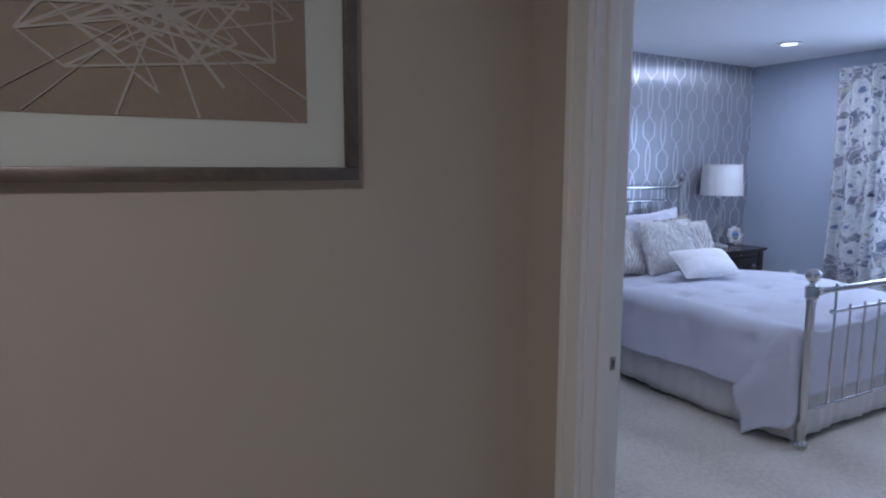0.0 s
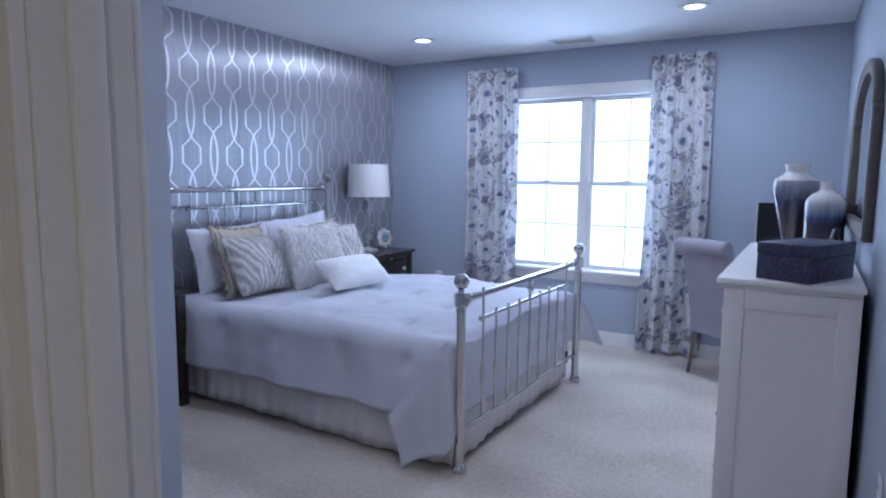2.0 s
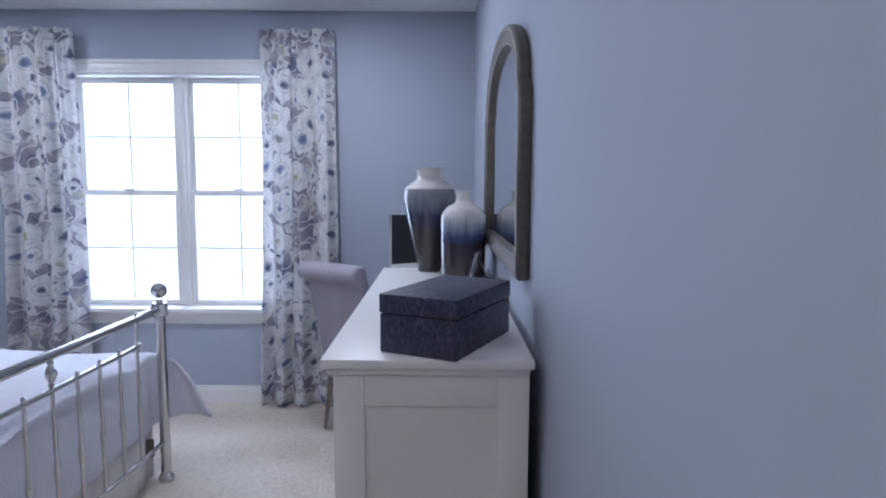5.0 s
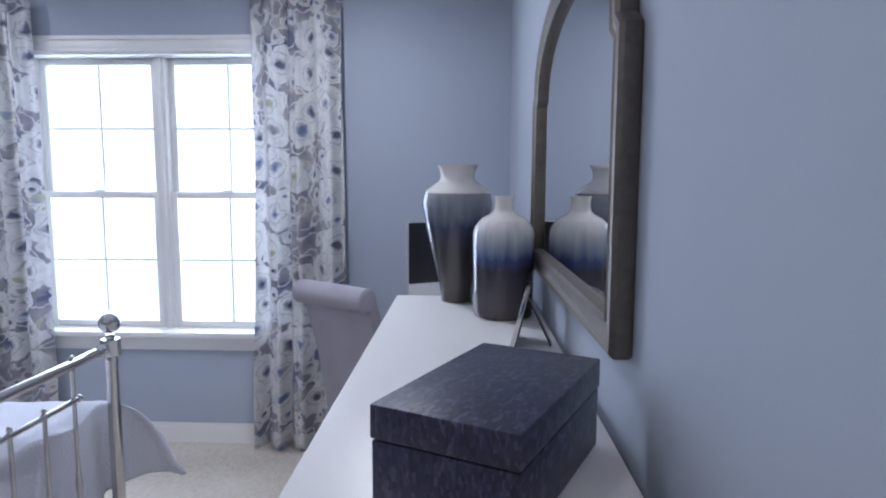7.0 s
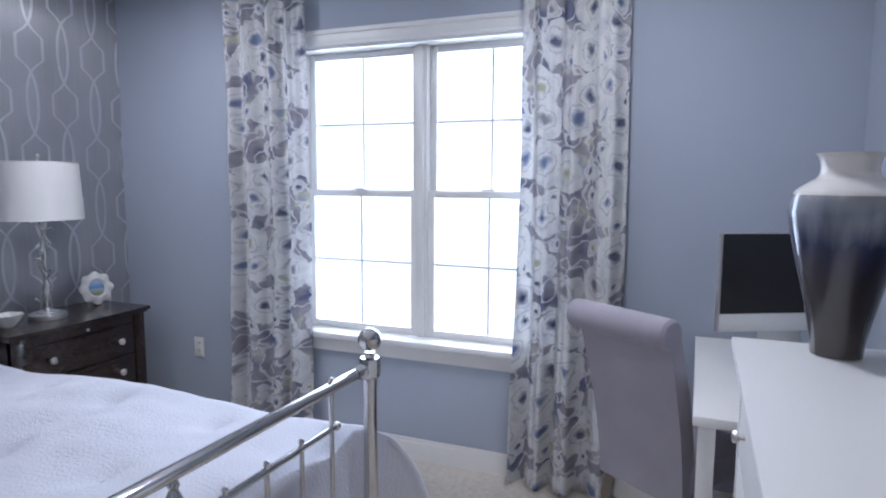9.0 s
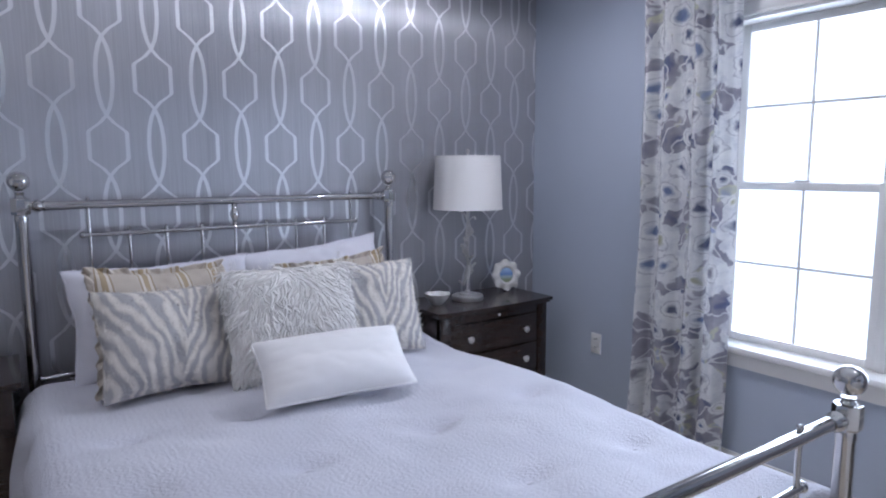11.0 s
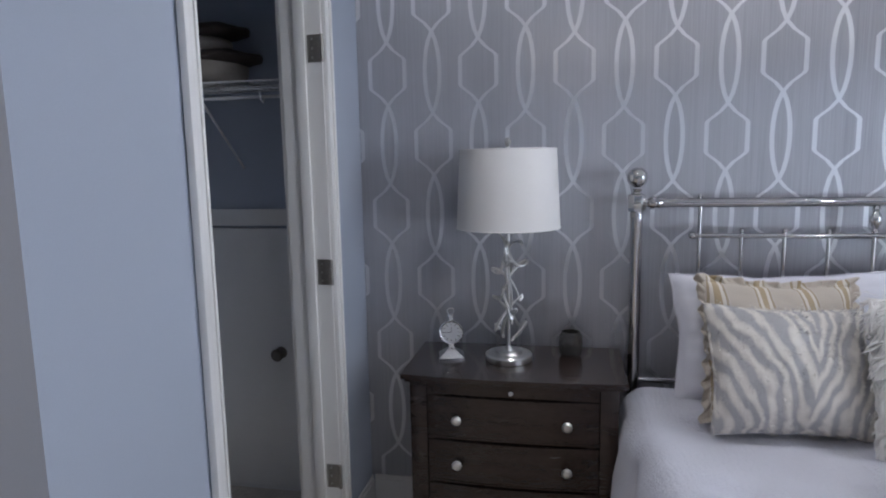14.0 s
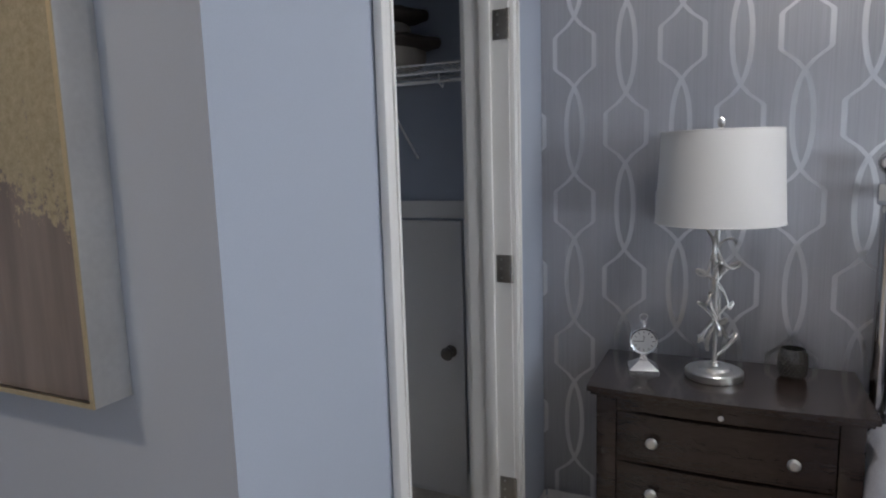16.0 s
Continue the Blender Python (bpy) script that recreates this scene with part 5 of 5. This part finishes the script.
def desk_clock():
    th = thing("table_clock", pose(2.71, 3.715, NT, 0, 0, 12), "small silver pedestal clock with a white dial", "clock")
    part("base", lathe([(0.066, 0.0), (0.066, 0.008), (0.060, 0.012), (0.026, 0.030), (0.016, 0.036), (0.013, 0.054)], 4, None, pose(0, 0, 0, 0, 0, 45)), SILVER, th)
    cs = part("case", lathe([(0.0, -0.016), (0.038, -0.016), (0.046, -0.008), (0.047, 0.008), (0.043, 0.016), (0.038, 0.014), (0.038, 0.010), (0, 0.010)], 36, None, pose(0, 0, 0.098, 90)), SILVER, th)
    dial = part("dial", lathe([(0, 0.0105), (0.037, 0.0105), (0.037, 0.0125), (0, 0.0125)], 36, None, pose(0, 0, 0.098, 90)), CLOCKFACE, cs, "white dial with dark numerals")
    bm = bmesh.new()
    for k in range(12):
        a = radians(30 * k)
        mm = pose(0.030 * math.sin(a), -0.0128, 0.098 + 0.030 * math.cos(a), 0, math.degrees(a), 0)
        g = bmesh.ops.create_cube(bm, size=1, matrix=mm @ Matrix.Diagonal((0.0022, 0.0006, 0.0075, 1)))
    part("hour_mark", bm, INK, dial)
    part("hour_hand", box(-0.001, 0.001, -0.0138, -0.0132, 0.098, 0.117), INK, dial)
    part("minute_hand", box(-0.024, 0.0, -0.0146, -0.014, 0.0970, 0.0988), INK, dial)
    part("crown", lathe([(0.008, 0.142), (0.007, 0.15), (0.013, 0.156), (0.013, 0.163), (0.005, 0.17), (0, 0.171)], 14), SILVER, th)
    part("ring", tube([(0.013 * math.cos(6.2832 * k / 20), 0, 0.176 + 0.011 * math.sin(6.2832 * k / 20)) for k in range(20)], 0.0022, 6, None, True), SILVER, th)


desk_clock()


def candle_holder():
    th = thing("candle_holder", pose(3.148, 3.79, NT), "dark silver hammered votive candle holder", "candle holder")
    n, rows_ = 22, 9
    bm = lathe([(0.0, 0.0), (0.030, 0.0), (0.036, 0.008), (0.0405, 0.03), (0.0415, 0.05), (0.039, 0.075), (0.034, 0.092), (0.0315, 0.092), (0.036, 0.07), (0.038, 0.04), (0.03, 0.01), (0, 0.008)], 30)
    part("cup", bm, DARKMETAL, th)
    bm = bmesh.new()
    for j in range(rows_):
        z = 0.012 + 0.008 * j
        r = 0.036 + 0.0055 * math.sin(math.pi * (j + 1) / (rows_ + 1))
        for k in range(n):
            a = 6.2832 * (k + 0.5 * (j % 2)) / n
            bmesh.ops.create_icosphere(bm, subdivisions=1, radius=0.0045, matrix=Matrix.Translation((r * math.cos(a), r * math.sin(a), z)) @ Matrix.Diagonal((0.7, 0.7, 1, 1)))
    part("studs", bm, DARKMETAL, th)


candle_holder()


def shell_frame():
    th = thing("shell_photo_frame", pose(5.665, 3.76, NT + 0.002, -10, 0, -14), "round scalloped mother-of-pearl picture frame", "photo frame")
    bm = bmesh.new()
    n = 72
    rings = []
    for r, sc, y in ((0.042, 0.0, -0.012), (0.052, 0.1, -0.02), (0.072, 0.6, -0.016), (0.086, 1.0, -0.008), (0.086, 1.0, 0.0), (0.042, 0.0, 0.0)):
        rings.append([bm.verts.new(((r + sc * 0.006 * math.cos(8 * 6.2832 * k / n)) * math.cos(6.2832 * k / n), y + sc * -0.003 * math.cos(8 * 6.2832 * k / n), 0.092 + (r + sc * 0.006 * math.cos(8 * 6.2832 * k / n)) * math.sin(6.2832 * k / n))) for k in range(n)])
    for a, b in zip(rings, rings[1:] + rings[:1]):
        for k in range(n):
            bm.faces.new((a[k], a[(k + 1) % n], b[(k + 1) % n], b[k]))
    part("rim", bm, PEARL, th)
    m, t, p = nt("seaside_photo")
    tc = t.nodes.new("ShaderNodeTexCoord")
    sp = t.nodes.new("ShaderNodeSeparateXYZ")
    t.links.new(tc.outputs["Object"], sp.inputs[0])
    ff = mth(t, "ADD", mth(t, "MULTIPLY", mth(t, "SUBTRACT", sp.outputs[2], 0.05), 12.0), mth(t, "MULTIPLY", noise_of(t, coords(t), 30), 0.2))
    t.links.new(ramp(t, ff, [(0.25, (0.20, 0.24, 0.12)), (0.5, (0.30, 0.38, 0.40)), (0.65, (0.12, 0.22, 0.48)), (1.0, (0.30, 0.42, 0.62))]), p.inputs["Base Color"])
    part("photo", lathe([(0, 0.006), (0.043, 0.006), (0.043, 0.008), (0, 0.008)], 36, None, pose(0, 0, 0.092, 90)), m, th, "small round landscape photo, blue above green")
    part("easel", box(-0.012, 0.012, 0.0, 0.045, 0.0, 0.004), DARKMETAL, th)


shell_frame()


def trinket_bowl():
    th = thing("trinket_bowl", pose(5.14, 3.70, NT), "small pearl-white scalloped trinket bowl", "bowl")
    bm = bmesh.new()
    n = 60
    prof = [(0.024, 0.0, 0), (0.034, 0.008, 0), (0.055, 0.035, 0.4), (0.067, 0.058, 1), (0.064, 0.058, 1), (0.051, 0.036, 0.4), (0.03, 0.012, 0)]
    rings = [[bm.verts.new(((r + 0.005 * sc * math.cos(7 * 6.2832 * k / n)) * math.cos(6.2832 * k / n), (r + 0.005 * sc * math.cos(7 * 6.2832 * k / n)) * math.sin(6.2832 * k / n), z)) for k in range(n)] for r, z, sc in prof]
    for a, b in zip(rings, rings[1:]):
        for k in range(n):
            bm.faces.new((a[k], a[(k + 1) % n], b[(k + 1) % n], b[k]))
    bm.faces.new(rings[0])
    bm.faces.new(rings[-1])
    part("bowl", bm, PEARL, th)


trinket_bowl()


# ---- dresser and what stands on it ----
DT = 1.034


def dresser():
    x0, x1, y0, y1 = 3.485, 4.94, 0.195, 0.635
    th = thing("dresser", pose(0, 0, 0), "tall white lacquered dresser with panelled ends", "dresser")
    part("top", boxes((x0 - 0.025, x1 + 0.025, y0 - 0.008, y1 + 0.025, DT - 0.022, DT, 0.004), (x0 - 0.012, x1 + 0.012, y0, y1 + 0.012, DT - 0.038, DT - 0.022, 0.004)), LACQUER, th)
    for xa, s in ((x0, 1), (x1, -1)):
        e = part("end_panel", box(xa + s * 0.010, xa + s * 0.022, y0 + 0.06, y1 - 0.06, 0.16, 0.93), LACQUER, th)
        lo, hi = sorted((xa, xa + s * 0.022))
        part("stile", box(lo, hi, y0, y0 + 0.07, 0.03, DT - 0.038, 0.002), LACQUER, e)
        part("stile", box(lo, hi, y1 - 0.07, y1, 0.03, DT - 0.038, 0.002), LACQUER, e)
        part("rail", box(lo, hi, y0 + 0.07, y1 - 0.07, 0.92, DT - 0.038, 0.002), LACQUER, e)
        part("rail", box(lo, hi, y0 + 0.07, y1 - 0.07, 0.03, 0.17, 0.002), LACQUER, e)
    part("back_panel", box(x0 + 0.022, x1 - 0.022, y0, y0 + 0.012, 0.05, DT - 0.04), LACQUER, th)
    part("carcass", box(x0 + 0.022, x1 - 0.022, y0 + 0.012, y1 - 0.02, 0.05, DT - 0.04), LACQUER, th)
    part("plinth", boxes((x0 - 0.014, x1 + 0.014, y0, y1 + 0.014, FZ, 0.09, 0.004), (x0 - 0.007, x1 + 0.007, y0, y1 + 0.007, 0.09, 0.102, 0.003)), LACQUER, th)
    for c in range(2):
        for k, (z0, z1) in enumerate(((0.09, 0.31), (0.32, 0.54), (0.55, 0.75), (0.76, 0.97))):
            xa = x0 + 0.04 + c * 0.69
            dr = part("drawer", box(xa, xa + 0.68, y1 - 0.02, y1 - 0.001, z0, z1, 0.003), LACQUER, th)
            for kx in (0.17, 0.51):
                part("knob", lathe([(0.006, 0), (0.006, 0.01), (0.015, 0.018), (0.013, 0.026), (0, 0.028)], 14, None, pose(xa + kx, y1 - 0.001, (z0 + z1) / 2, -90)), SATIN, dr)
    return th


dresser()


def jewel_box():
    th = thing("jewelry_box", pose(3.632, 0.375, DT, 0, 0, -26.3), "midnight blue shell-veneer lidded box on the dresser", "box")
    L, W, Hh = 0.33, 0.197, 0.136
    part("body", box(-L / 2 + 0.002, L / 2 - 0.002, -W / 2 + 0.002, W / 2 - 0.002, 0.0, Hh * 0.66, 0.002), SHELL, th)
    part("lid", box(-L / 2, L / 2, -W / 2, W / 2, Hh * 0.66 + 0.0025, Hh, 0.003), SHELL, th)
    # black filler inset in the seam paints the shade under the lid
    part("seam_shade", box(-L / 2 + 0.006, L / 2 - 0.006, -W / 2 + 0.006, W / 2 - 0.006, Hh * 0.66, Hh * 0.66 + 0.0025), BLACK, th)


jewel_box()


def vase(x, y, profile, split, glaze, label):
    th = thing("vase", pose(x, y, DT), label, "vase", "glazed vases on the dresser")
    low = [q for q in profile if q[1] < split - 1e-6]
    up = [q for q in profile if q[1] > split + 1e-6]
    k = (split - low[-1][1]) / (up[0][1] - low[-1][1])
    seam = (low[-1][0] + (up[0][0] - low[-1][0]) * k, split)
    part("body", lathe([(0, 0)] + low + [seam], 56), glaze, th, "glazed body, dark umber rising to blue")
    inner = [(r - 0.006, z) for r, z in reversed([seam] + up)]
    part("neck", lathe([seam] + up + inner, 56), GLAZE_WHITE, th, "cream white glazed neck")
    return th


def smooth_profile(pts, n=5):
    out = []
    for i in range(len(pts) - 1):
        p0, p1, p2, p3 = pts[max(i - 1, 0)], pts[i], pts[i + 1], pts[min(i + 2, len(pts) - 1)]
        for k in range(n):
            s = k / n
            out.append(tuple(0.5 * (2 * p1[a] + (p2[a] - p0[a]) * s + (2 * p0[a] - 5 * p1[a] + 4 * p2[a] - p3[a]) * s * s + (3 * p1[a] - p0[a] - 3 * p2[a] + p3[a]) * s ** 3) for a in (0, 1)))
    return out + [pts[-1]]


va = smooth_profile([(0.052, 0.001), (0.058, 0.05), (0.078, 0.14), (0.102, 0.24), (0.116, 0.32)]) + smooth_profile([(0.116, 0.321), (0.108, 0.362), (0.085, 0.384), (0.063, 0.398), (0.056, 0.415), (0.060, 0.438), (0.069, 0.452)])
vase(4.875, 0.448, [(r, min(z, 0.452)) for r, z in va if not (0.3205 > z > 0.3201)], 0.3605, GLAZE_A, "tall shouldered vase with cream, blue and umber glaze")
vb = smooth_profile([(0.083, 0.001), (0.089, 0.02), (0.091, 0.12), (0.092, 0.22), (0.088, 0.26), (0.066, 0.29), (0.036, 0.308), (0.028, 0.325), (0.028, 0.345), (0.032, 0.357)])
vase(4.655, 0.308, vb, 0.2875, GLAZE_B, "stout bottle vase with cream, blue and umber glaze")


def easel_frame():
    th = thing("photo_frame", pose(4.335, 0.30, DT, 14, 0, -8), "silver photo frame on an easel back, seen edge-on", "photo frame")
    w, h = 0.075, 0.15
    part("frame", boxes((-w, -w + 0.014, -0.006, 0.006, 0, h, 0.002), (w - 0.014, w, -0.006, 0.006, 0, h, 0.002), (-w + 0.014, w - 0.014, -0.006, 0.006, 0, 0.014, 0.002), (-w + 0.014, w - 0.014, -0.006, 0.006, h - 0.014, h, 0.002)), CHROME, th)
    part("photo", box(-w + 0.014, w - 0.014, -0.002, 0.003, 0.014, h - 0.014), WHITEMAT, th)
    part("backing", box(-w + 0.006, w - 0.006, -0.0085, -0.006, 0.006, h - 0.006), BLACK, th)
    bm = box(-0.02, 0.02, -0.003, 0.0, -0.125, 0.0)
    bmesh.ops.transform(bm, matrix=pose(0, -0.009, 0.118, -40, 0, 0), verts=bm.verts[:])
    part("easel_leg", bm, BLACK, th)


easel_frame()


def wall_mirror():
    th = thing("wall_mirror", pose(4.255, south_y(4.255), 1.168, 0, 0, SKEW), "arched wall mirror in an antique pewter frame", "mirror")
    hw, zs, top = 0.52, 0.50, 0.741

    def outline(o):
        pts = [(hw - o, o), (hw - o, zs - o * 0.3), (hw - 0.03 - o, zs + 0.02 - o * 0.3)]
        n = 28
        rx, rz = hw - 0.03 - o, top - o - (zs + 0.02 - o * 0.3)
        for k in range(1, n):
            a = math.pi * k / n
            pts.append((rx * math.cos(a), zs + 0.02 - o * 0.3 + rz * math.sin(a) ** 0.9))
        pts += [(-hw + 0.03 + o, zs + 0.02 - o * 0.3), (-hw + o, zs - o * 0.3), (-hw + o, o)]
        return pts

    bm = bmesh.new()
    rings = []
    for o, y in ((0.004, 0.001), (0.0, 0.008), (0.0, 0.030), (0.006, 0.037), (0.018, 0.038), (0.026, 0.032), (0.044, 0.030), (0.050, 0.034), (0.058, 0.032), (0.062, 0.018), (0.062, 0.001)):
        rings.append([bm.verts.new((x, y, z)) for x, z in outline(o)])
    n = len(rings[0])
    for a, b in zip(rings, rings[1:]):
        for k in range(n):
            bm.faces.new((a[k], a[(k + 1) % n], b[(k + 1) % n], b[k]))
    part("frame", bm, PEWTER, th)
    bm = bmesh.new()
    front = [bm.verts.new((x, 0.016, z)) for x, z in outline(0.0615)]
    back = [bm.verts.new((x, 0.003, z)) for x, z in outline(0.0615)]
    bm.faces.new(front)
    bm.faces.new(back[::-1])
    for k in range(n):
        bm.faces.new((front[k], front[(k + 1) % n], back[(k + 1) % n], back[k]))
    part("mirror_glass", bm, MIRROR, th, "clear mirror glass")


wall_mirror()


# ---- desk corner ----
def desk():
    x0, x1, y0, y1, z = 5.03, 5.975, 0.178, 0.74, 0.79
    th = thing("desk", pose(0, 0, 0), "white lacquered writing desk in the corner", "desk")
    part("top", box(x0, x1, y0, y1, z - 0.03, z, 0.004), LACQUER, th)
    part("apron", boxes((x0 + 0.03, x1 - 0.03, y1 - 0.04, y1 - 0.022, z - 0.12, z - 0.03), (x0 + 0.03, x1 - 0.03, y0 + 0.022, y0 + 0.04, z - 0.12, z - 0.03)), LACQUER, th)
    for lx in (x0 + 0.015, x1 - 0.06):
        for ly in (y0 + 0.015, y1 - 0.06):
            part("leg", box(lx, lx + 0.045, ly, ly + 0.045, FZ, z - 0.03, 0.003), LACQUER, th)


desk()


def computer():
    th = thing("desktop_computer", pose(5.66, 0.455, 0.79, 0, 0, -62), "slim silver all-in-one desktop computer with a dark screen", "computer")
    part("foot", box(-0.09, 0.09, -0.08, 0.10, 0, 0.008, 0.003), SATIN, th)
    bm = box(-0.08, 0.08, 0.03, 0.04, 0.004, 0.28, 0.002)
    part("stand", bm, SATIN, th)
    body = part("body", box(-0.25, 0.25, -0.004, 0.022, 0.12, 0.46, 0.006), SATIN, th)
    part("screen", box(-0.246, 0.246, -0.008, -0.004, 0.185, 0.456, 0.002), BLACK, body, "dark glossy screen, switched off")
    part("chin", box(-0.248, 0.248, -0.0075, -0.004, 0.122, 0.183, 0.002), PLASTIC, body, "pale aluminium chin")


computer()


def chair():
    th = thing("dining_chair", pose(5.66, 0.785, FZ, 0, 0, -125), "grey-lavender upholstered chair with a rolled scroll back", "chair")
    part("seat", box(-0.195, 0.195, -0.19, 0.22, 0.34, 0.45, 0.03), UPHOL, th)

    bm = bmesh.new()
    n = 14
    prev = None
    for k in range(n + 1):
        v = k / n
        z, y, hw = 0.30 + 0.61 * v, -0.175 - 0.13 * v ** 1.6, 0.18 + 0.014 * v
        th2 = 0.07 - 0.01 * v
        ring = [bm.verts.new(q) for q in ((-hw, y + th2 / 2, z), (hw, y + th2 / 2, z), (hw + 0.004, y, z), (hw, y - th2 / 2, z), (-hw, y - th2 / 2, z), (-hw - 0.004, y, z))]
        if prev:
            for i in range(6):
                bm.faces.new((prev[i], prev[(i + 1) % 6], ring[(i + 1) % 6], ring[i]))
        else:
            bm.faces.new(ring)
        prev = ring
    bm.faces.new(prev)
    part("backrest", bm, UPHOL, th)
    bm = bmesh.new()
    R = 0.052
    prof = [(R * math.cos(a), R * math.sin(a)) for a in [2 * math.pi * k / 22 for k in range(22)]]
    L = [[bm.verts.new((sx * s, -0.335 + py * e, 0.92 + pz * e)) for py, pz in prof] for sx, s, e in ((-1, 0.210, 0.25), (-1, 0.210, 0.8), (-1, 0.200, 1), (-0.3, 0.2, 1.02), (0.3, 0.2, 1.02), (1, 0.200, 1), (1, 0.210, 0.8), (1, 0.210, 0.25))]
    for a, b in zip(L, L[1:]):
        for k in range(22):
            bm.faces.new((a[k], a[(k + 1) % 22], b[(k + 1) % 22], b[k]))
    bm.faces.new(L[0])
    bm.faces.new(L[-1])
    part("scroll_top", bm, UPHOL, th)
    for lx, ly, fy in ((-0.165, -0.16, -0.07), (0.165, -0.16, -0.07), (-0.165, 0.18, 0.0), (0.165, 0.18, 0.0)):
        part("leg", tube([(lx, ly, 0.36), (lx, ly + fy * 0.5, 0.2), (lx, ly + fy, 0.0)], [0.024, 0.02, 0.014], 4), TAUPELEG, th, "greywashed tapered leg")


chair()


# ---- closet ----
def closet_door():
    th = thing("access_door", pose(0, N, 0), "low white access door in the closet's end wall", "door")
    d = part("door_leaf", box(1.45, 1.995, -0.022, -0.001, 0.05, 1.195, 0.002), TRIM, th)
    part("casing", boxes((1.41, 2.075, -0.018, -0.001, 1.205, 1.275, 0.003), (2.005, 2.075, -0.018, -0.001, 0.105, 1.204, 0.003)), TRIM, th)
    part("knob", lathe([(0.024, 0), (0.026, 0.004), (0.01, 0.008), (0.009, 0.028), (0.022, 0.036), (0.027, 0.048), (0.02, 0.06), (0, 0.063)], 20, None, pose(1.94, -0.022, 0.663, 90)), PEWTER, d, "dark brass door knob")


closet_door()


def wire_shelf():
    th = thing("wire_shelf", pose(0, 0, 0), "white vinyl-coated wire closet shelf with a hanging rod", "shelf")
    z, yf = 1.755, 3.60
    x0, x1 = 1.41, 2.23
    bm = bmesh.new()
    for y in (yf, 3.75, 3.905):
        tube([(x0, y, z), (x1, y, z)], 0.0035, 6, bm)
    tube([(x0, yf, z - 0.028), (x1, yf, z - 0.028)], 0.003, 6, bm)
    part("rails", bm, WIRE, th)
    bm = bmesh.new()
    n = 33
    for k in range(n):
        x = x0 + 0.01 + k * (x1 - x0 - 0.02) / (n - 1)
        tube([(x, 3.905, z + 0.003), (x, yf, z + 0.003), (x, yf, z - 0.028)], 0.0018, 5, bm)
    part("cross_wires", bm, WIRE, th)
    part("hanging_rod", tube([(x0, yf + 0.02, z - 0.055), (x1, yf + 0.02, z - 0.055)], 0.006, 8), WIRE, th)
    for bx in (1.80, 2.16):
        part("support_strut", tube([(bx, yf, z - 0.03), (bx + 0.01, 3.905, z - 0.31)], 0.005, 6), WIRE, th)
    part("rod_hook", tube([(2.05, yf, z - 0.028), (2.05, yf + 0.005, z - 0.065), (2.05, yf + 0.03, z - 0.075), (2.05, yf + 0.04, z - 0.05)], 0.003, 6), WIRE, th)


wire_shelf()


def bag():
    th = thing("duffel_bag", pose(1.72, 3.76, 1.762), "brown and tan bag lying on the closet shelf", "bag")
    bm = bmesh.new()
    bmesh.ops.create_uvsphere(bm, u_segments=24, v_segments=16, radius=1)
    for v in bm.verts:
        c = v.co
        v.co = Vector((0.19 * math.copysign(abs(c.x) ** 0.6, c.x), 0.12 * math.copysign(abs(c.y) ** 0.7, c.y), 0.07 + 0.07 * math.copysign(abs(c.z) ** 0.6, c.z) + 0.008 * noise.noise(c * 2)))
    part("body", bm, BAGTAN, th)
    for dz, r in ((0.10, 1.05), (0.20, 0.85)):
        bm = bmesh.new()
        bmesh.ops.create_uvsphere(bm, u_segments=24, v_segments=12, radius=1)
        for v in bm.verts:
            c = v.co
            v.co = Vector((0.23 * r * math.copysign(abs(c.x) ** 0.7, c.x) + 0.02, 0.135 * r * c.y, dz + 0.03 * c.z + 0.012 * noise.noise(c * 2 + Vector((dz, 0, 0)))))
        part("flap", bm, BAGDARK, th, "dark brown folded flap")
    bm = bmesh.new()
    bmesh.ops.create_uvsphere(bm, u_segments=20, v_segments=12, radius=1)
    for v in bm.verts:
        c = v.co
        v.co = Vector((0.14 * math.copysign(abs(c.x) ** 0.7, c.x), 0.10 * c.y, 0.155 + 0.04 * c.z))
    part("upper_body", bm, BAGTAN, th)


bag()
